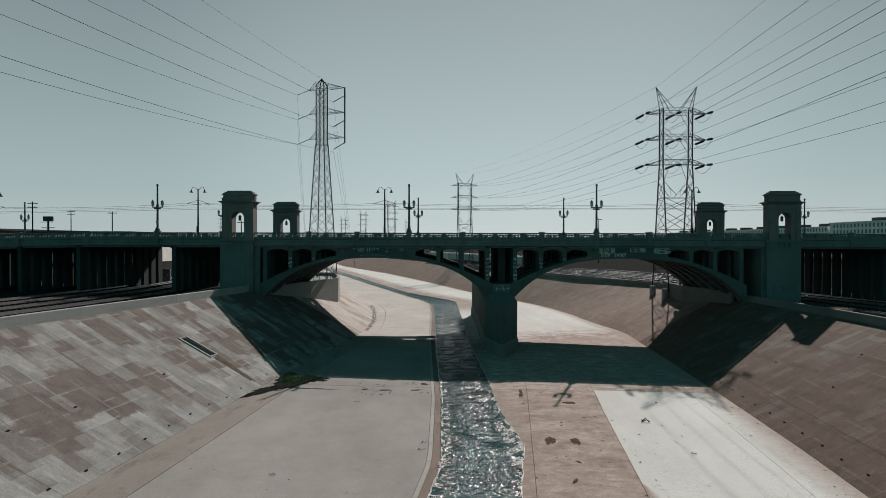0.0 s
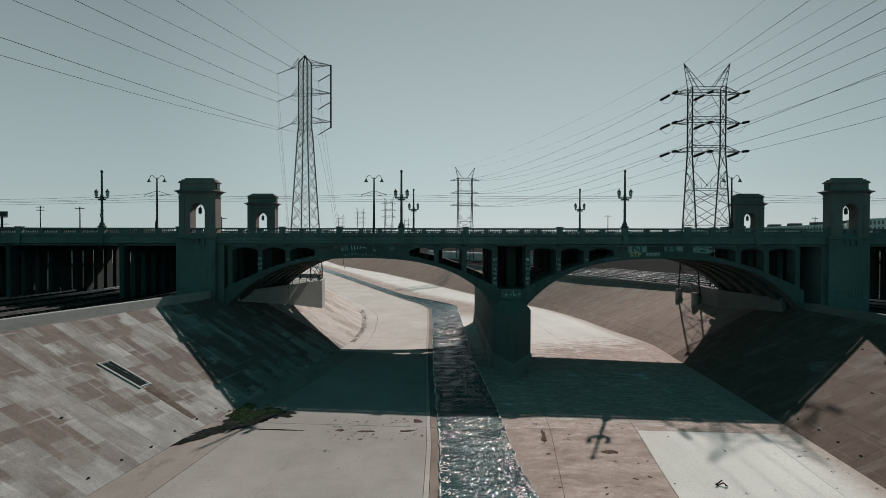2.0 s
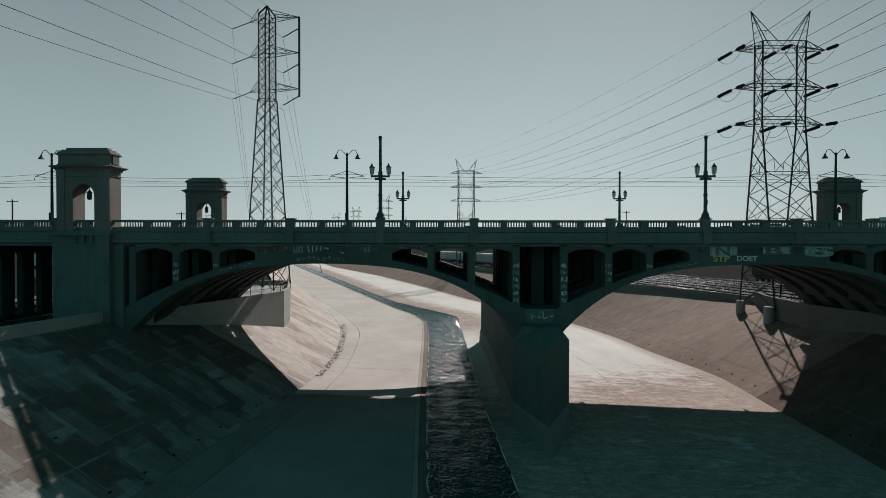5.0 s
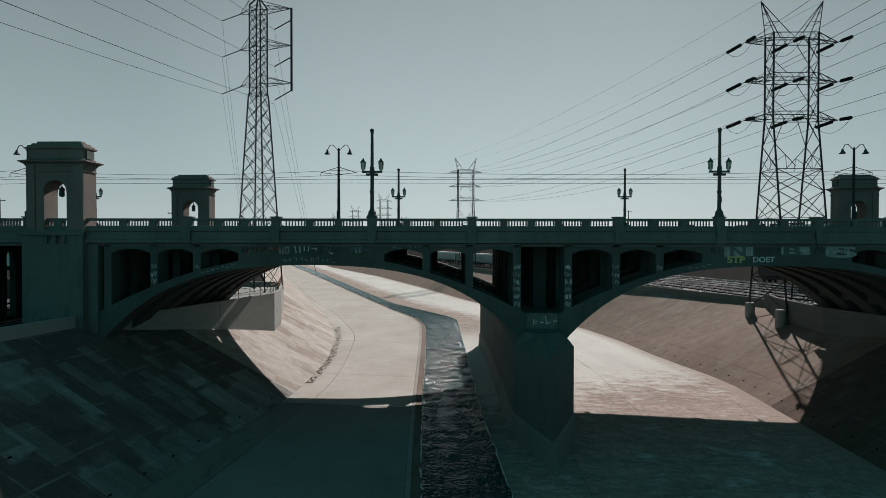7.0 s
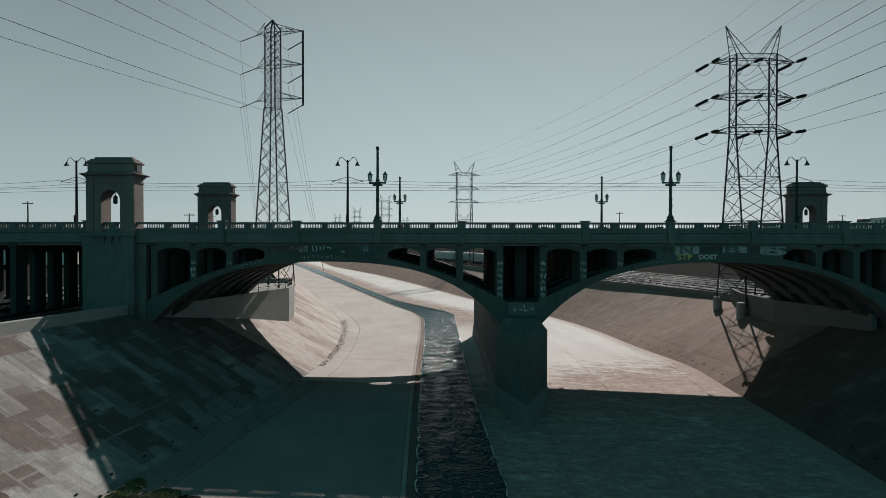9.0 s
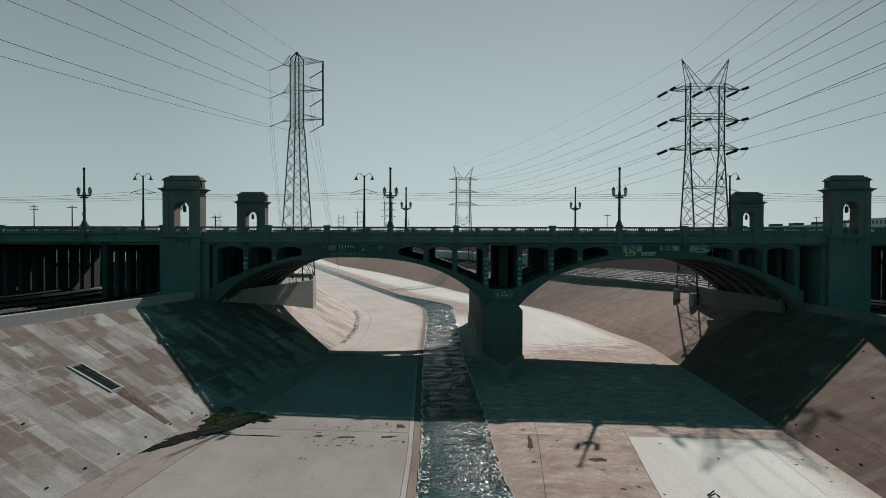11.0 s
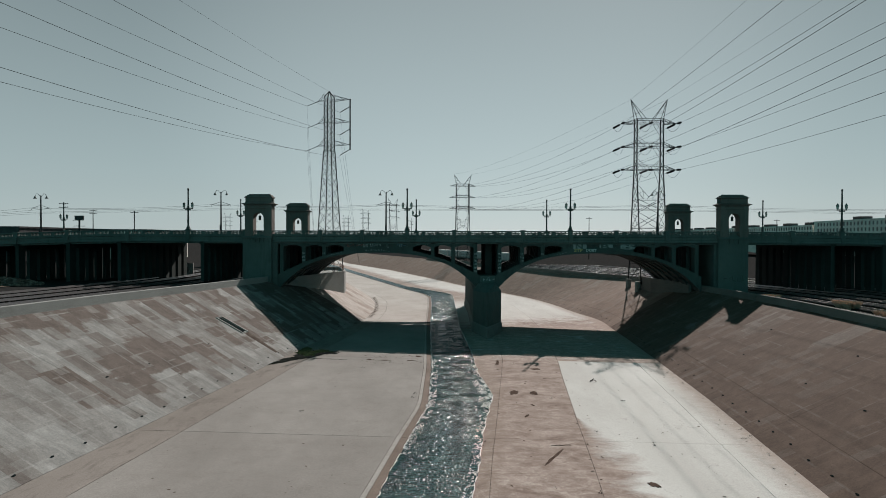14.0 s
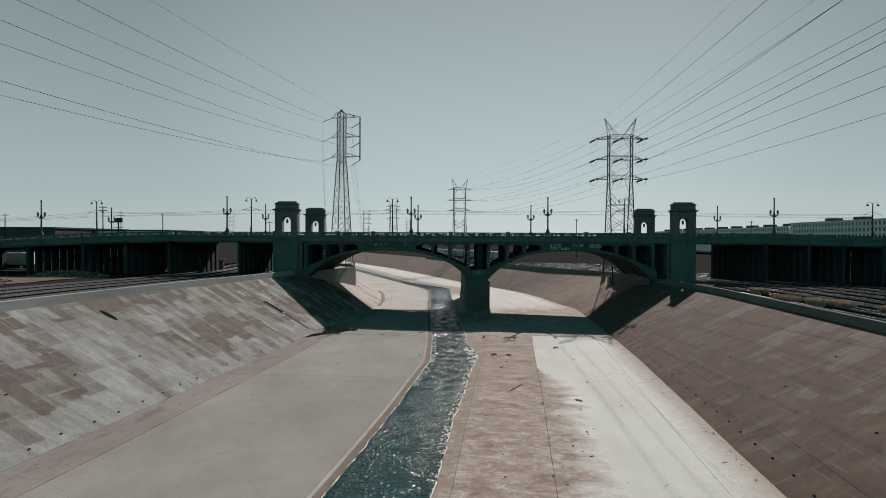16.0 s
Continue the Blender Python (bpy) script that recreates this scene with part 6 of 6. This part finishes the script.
on_rib(-10.6, -14.6, -10.4, 9, SPRAY_DARK, 41)
on_rib(-10.6, -9.4, -6.0, 8, SPRAY_DIM, 42)
on_rib(-10.6, -2.4, 2.2, 10, SPRAY_DIM, 43)
on_rib(-10.6, 3.4, 7.2, 7, SPRAY_DARK, 46)
on_rib(28.5, 1.5, 6.0, 7, SPRAY_DARK, 47)
on_rib(28.5, -15.5, -12.5, 5, SPRAY_DARK, 44)
on_rib(28.5, -8.0, -5.4, 5, SPRAY_DIM, 45)


def lettering(text, x, z, y, size, material, stretch=1.0):
    """Painted letters on the upstream face of the bridge."""
    curve = bpy.data.curves.new("letters", "FONT")
    curve.body, curve.size, curve.extrude, curve.offset = text, size, 0.004, 0.03 * size
    tmp = bpy.data.objects.new("letters", curve)
    scene.collection.objects.link(tmp)
    bpy.context.view_layer.update()
    me = bpy.data.meshes.new_from_object(tmp.evaluated_get(bpy.context.evaluated_depsgraph_get()))
    bpy.data.objects.remove(tmp)
    me.transform(Matrix.Translation(Vector((x, y, z)) - HOME) @ Matrix.Diagonal((stretch, 1, 1, 1)) @ Matrix.Rotation(math.pi / 2, 4, "X"))
    me.materials.append(material)
    ob = new("painted_letters", me)
    ob.parent = bridge
    return tagged(ob, "faded painted block letters")


for x0, x1, z0 in ((24.1, 26.5, 14.2), (28.8, 31.2, 14.4), (32.5, 33.4, 14.3)):
    bm = cube(x0, x1, WALL_Y - 0.004, WALL_Y, z0, 15.2)
    bmesh.ops.translate(bm, verts=bm.verts[:], vec=-HOME)
    part("paint_block", bm, SPRAY_DIM, bridge, "faded pale painted block")
lettering("N", 24.5, 14.24, WALL_Y - 0.01, 1.25, BRIDGE, 1.5)
lettering("B", 28.9, 14.36, WALL_Y - 0.01, 1.0, BRIDGE, 2.8)
lettering("S", 32.6, 14.2, WALL_Y - 0.001, 1.3, SPRAY_DIM, 4.2)
lettering("STP", 24.3, 13.72, FACE - 0.004, 0.75, SPRAY_YELLOW, 1.25)
lettering("DOET", 26.4, 13.78, FACE - 0.004, 0.62, SPRAY, 1.1)
marks(-33.6, -31.2, 15.6, 15.95, YF - 0.605, 8, SPRAY_DARK, 51, 0.05)
marks(-34.0, -30.2, 8.6, 9.5, YF - 0.354, 5, SPRAY_DARK, 52, 0.05)
marks(50.2, 54.0, 8.3, 9.6, YF - 0.354, 5, SPRAY_DARK, 53, 0.09)
marks(7.0, 10.9, 8.4, 9.2, YF + 0.595, 7, SPRAY, 54, 0.09)


# ---- bank-top clutter ----
def rubble(cx, cy, rx, ry, high, count, seed, label):
    rng = random.Random(seed)
    verts, faces = [], []
    for _ in range(count):
        a, r = rng.uniform(0, 6.283), math.sqrt(rng.random())
        x, y = cx + rx * r * math.cos(a), cy + ry * r * math.sin(a)
        z = high_l(min(max(y, -150), 700)) - 0.3 + high * (1 - r * r) * rng.uniform(0.5, 1.0)
        s = rng.uniform(0.08, 0.38)
        k = len(verts)
        m = Euler([rng.uniform(0, 6) for _ in range(3)]).to_matrix()
        for dz in (-1, 1):
            for dx, dy in ((-1, -1), (1, -1), (1, 1), (-1, 1)):
                verts.append(Vector((x, y, z)) + m @ Vector((dx * s * rng.uniform(0.4, 1), dy * s * rng.uniform(0.4, 1), dz * s * rng.uniform(0.2, 0.6))))
        faces += [(k + 3, k + 2, k + 1, k), (k + 4, k + 5, k + 6, k + 7), (k, k + 1, k + 5, k + 4), (k + 1, k + 2, k + 6, k + 5), (k + 2, k + 3, k + 7, k + 6), (k + 3, k, k + 4, k + 7)]
    me = bpy.data.meshes.new("rubble")
    me.from_pydata(verts, [], faces)
    me.materials.append(RUBBLE)
    return tagged(new("rubble_pile", me), label, "rubble", kind="stuff")


m = Mat("broken_rubble", 0.9)
tone = m.t.nodes.new("ShaderNodeNewGeometry").outputs["Random Per Island"]
m.color(m.mix(tone, (0.05, 0.03, 0.023), (0.22, 0.16, 0.13)))
RUBBLE = m.m
rubble(-74.0, 84, 8.0, 3.6, 1.25, 1100, 3, "heap of broken concrete and dirt beside the tracks")
rubble(-77.0, 66, 5.0, 2.4, 0.6, 380, 4, "low heap of broken concrete and dirt beside the tracks")
rubble(-73.0, 61, 4.0, 2.0, 0.4, 160, 5, "scattered pale rubble beside the tracks")


def dirt_lot():
    bm = bmesh.new()
    rows = []
    for y in range(20, 90, 5):
        rows.append([bm.verts.new((x, y + 2 * noise.noise((x * 0.1, y * 0.1, 2)), high_l(y) - 0.18 + 0.1 * noise.noise((x * 0.2, y * 0.2, 5)))) for x in range(-180, -61, 7)])
    for a, b in zip(rows, rows[1:]):
        for k in range(len(a) - 1):
            bm.faces.new((a[k], a[k + 1], b[k + 1], b[k]))
    return bm


tagged(part("dirt_lot", dirt_lot(), DIRT), "bare brown dirt lot beside the rail yard", "dirt lot", kind="structure")


def utility_pole(x, y, high, arms, label="weathered wooden utility pole with cross arms"):
    p = thing("utility_pole", label, "utility pole", "utility poles", at=(x, y, 7.6))
    part("pole", lathe(bmesh.new(), [(0, 0.2), (high, 0.13)], 8), TIE, p)
    for k in range(arms):
        z = high - 0.5 - k * 1.0
        part("cross_arm", beam(bmesh.new(), (-1.3, 0, z), (1.3, 0, z), 0.12, 0.14), TIE, p)
        for s in (-1.1, -0.5, 0.5, 1.1):
            part("insulator", lathe(bmesh.new(), [(z + 0.06, 0.05), (z + 0.12, 0.08), (z + 0.24, 0.04)], 6, (s, 0, 0)), INSULATOR, p)
    return p


for x, y, h, a in ((-107, 150, 18.5, 2), (-98, 170, 17.0, 1), (-62, 175, 14.5, 1), (-130, 200, 19.0, 2), (-150, 165, 16.5, 1), (60, 240, 18.0, 1), (150, 260, 18.0, 1)):
    utility_pole(x, y, h, a)


def sign_board(x, y):
    ob = thing("billboard", "small billboard panel on a steel post beyond the bridge", "billboard", at=(x, y, 7.6))
    part("post", lathe(bmesh.new(), [(0, 0.25), (14.2, 0.22)], 8), STEEL, ob)
    part("panel", cube(-1.2, 1.2, -0.2, 0.2, 13.2, 14.4, 0.03), ROOF, ob)
    part("catwalk", cube(-1.4, 1.4, -0.7, -0.2, 12.95, 13.05), STEEL, ob)
    part("crossbar", beam(bmesh.new(), (-1.6, 0, 11.6), (1.6, 0, 11.6), 0.15), STEEL, ob)
    return ob


sign_board(-98, 143)


def freight_car(x, y, z, turn, material):
    """A covered hopper wagon on two bogies."""
    ob = thing("freight_car", "pale grey covered freight wagon standing on the tracks", "freight wagon", "freight wagons")
    body = bmesh.new()
    prism_y(body, [(-1.45, 1.6), (-0.9, 1.1), (0.9, 1.1), (1.45, 1.6), (1.45, 4.3), (1.0, 4.75), (-1.0, 4.75), (-1.45, 4.3)], -7.5, 7.5)
    part("body", body, material, ob)
    for k in range(11):
        part("rib", cube(-1.52, 1.52, -7.2 + 1.44 * k - 0.06, -7.2 + 1.44 * k + 0.06, 1.6, 4.3), material, ob)
    for s in (-1, 1):
        bogie = part("bogie", cube(-1.1, 1.1, s * 5.6 - 1.2, s * 5.6 + 1.2, 0.6, 1.1), ROOF, ob)
        for d in (-0.9, 0.9):
            for w in (-0.72, 0.72):
                bm = lathe(bmesh.new(), [(-0.07, 0.46), (0.07, 0.46)], 14)
                bmesh.ops.transform(bm, matrix=Matrix.Translation((w, s * 5.6 + d, 0.46)) @ Matrix.Rotation(math.pi / 2, 4, "Y"), verts=bm.verts[:])
                part("wheel", bm, STEEL, bogie)
    part("sill", cube(-1.3, 1.3, -7.9, 7.9, 0.95, 1.15), ROOF, ob)
    ob.matrix_world = pose(x, y, z, 0, 0, turn)
    return ob


wagon = freight_car(26.0, 236.0, high_r(236) + 0.05, 22, plain("faded_grey_wagon_paint", (0.28, 0.29, 0.29), 0.6, 0.0, 0.6, 0.25))
for k in range(1, 7):
    y = 236 + 16.2 * math.cos(radians(20)) * k
    copy_thing(wagon, pose(26 - 16.2 * math.sin(radians(21)) * k, y, high_r(y) + 0.05, 0, 0, 21))
darker = freight_car(72, 150, 6.5, 3, plain("dark_brown_wagon_paint", (0.05, 0.04, 0.036), 0.8, 0.0, 0.6, 0.3))
tagged(darker, "dark brown covered freight wagon standing on the tracks")
copy_thing(darker, pose(71, 166.4, 6.4, 0, 0, 4))


def fence(line, high, lo, hi, step, tall, label):
    """Slim steel posts with two strands along a bank top."""
    ob = thing("wire_fence", label, "fence", kind="structure")
    ys = np.arange(lo, hi, step)
    for y in ys:
        part("post", tube(bmesh.new(), [(line(y), y, high(y) - 0.4), (line(y), y, high(y) + tall)], 0.035, 5), STEEL, ob)
    for h in (0.4, 0.75, 1.0):
        part("strand", tube(bmesh.new(), [(line(y), y, high(y) + tall * h) for y in ys], 0.012, 4), WIRE, ob)
    return ob


fence(lambda y: top_l(y) - 42, high_l, 30, 88, 5.5, 1.8, "low wire fence with steel posts beside the dirt lot")
fence(lambda y: top_r(y) + 2.2, high_r, 122, 300, 5.0, 1.6, "low wire fence with steel posts along the far bank")


def trailer(x, y):
    ob = thing("box_trailer", "white box trailer parked under the approach", "trailer", at=(x, y, 7.6))
    part("box", cube(-3.2, 3.2, -1.3, 1.3, 1.1, 4.4, 0.05), STUCCO, ob)
    part("chassis", cube(-3.0, 3.0, -1.0, 1.0, 0.85, 1.1), ROOF, ob)
    for dx in (-2.2, -1.2, 2.2):
        for s in (-1, 1):
            bm = lathe(bmesh.new(), [(-0.14, 0.5), (0.14, 0.5)], 14)
            bmesh.ops.transform(bm, matrix=Matrix.Translation((dx, s * 1.05, 0.5)) @ Matrix.Rotation(math.pi / 2, 4, "X"), verts=bm.verts[:])
            part("wheel", bm, ROOF, ob)
    return ob


trailer(-113, 122.5)


# ---- painted walls behind the left approach ----
def painted_wall(x, y, length, high, turn, seed, label):
    """A low concrete wall covered with sprayed marks."""
    ob = thing("painted_wall", label, "wall", "painted walls", at=(x, y, 7.5))
    part("wall", cube(-length / 2, length / 2, -0.15, 0.15, 0, high, 0.03), WALL, ob)
    part("coping", cube(-length / 2 - 0.05, length / 2 + 0.05, -0.2, 0.2, high, high + 0.12), WALL, ob)
    rng = random.Random(seed)
    for material in (SPRAY, SPRAY_DARK, STUCCO):
        bm = bmesh.new()
        for _ in range(int(length * 3)):
            u, v = rng.uniform(-length / 2 + 0.4, length / 2 - 0.4), rng.uniform(0.3, high - 0.6)
            beam(bm, (u, -0.154, v), (u + rng.uniform(-0.35, 0.35), -0.154, v + rng.uniform(0.2, 0.55)), 0.10, 0.01)
        tagged(part("paint_mark", bm, material, ob, "sprayed paint marks"), kind="stuff")
    ob.rotation_euler = (0, 0, radians(turn))
    return ob


painted_wall(-59.5, 121.5, 4.2, 2.6, 4, 5, "low concrete wall covered with sprayed marks under the approach")
painted_wall(-48.0, 120.8, 2.8, 2.6, 0, 6, "low concrete wall covered with sprayed marks under the approach")
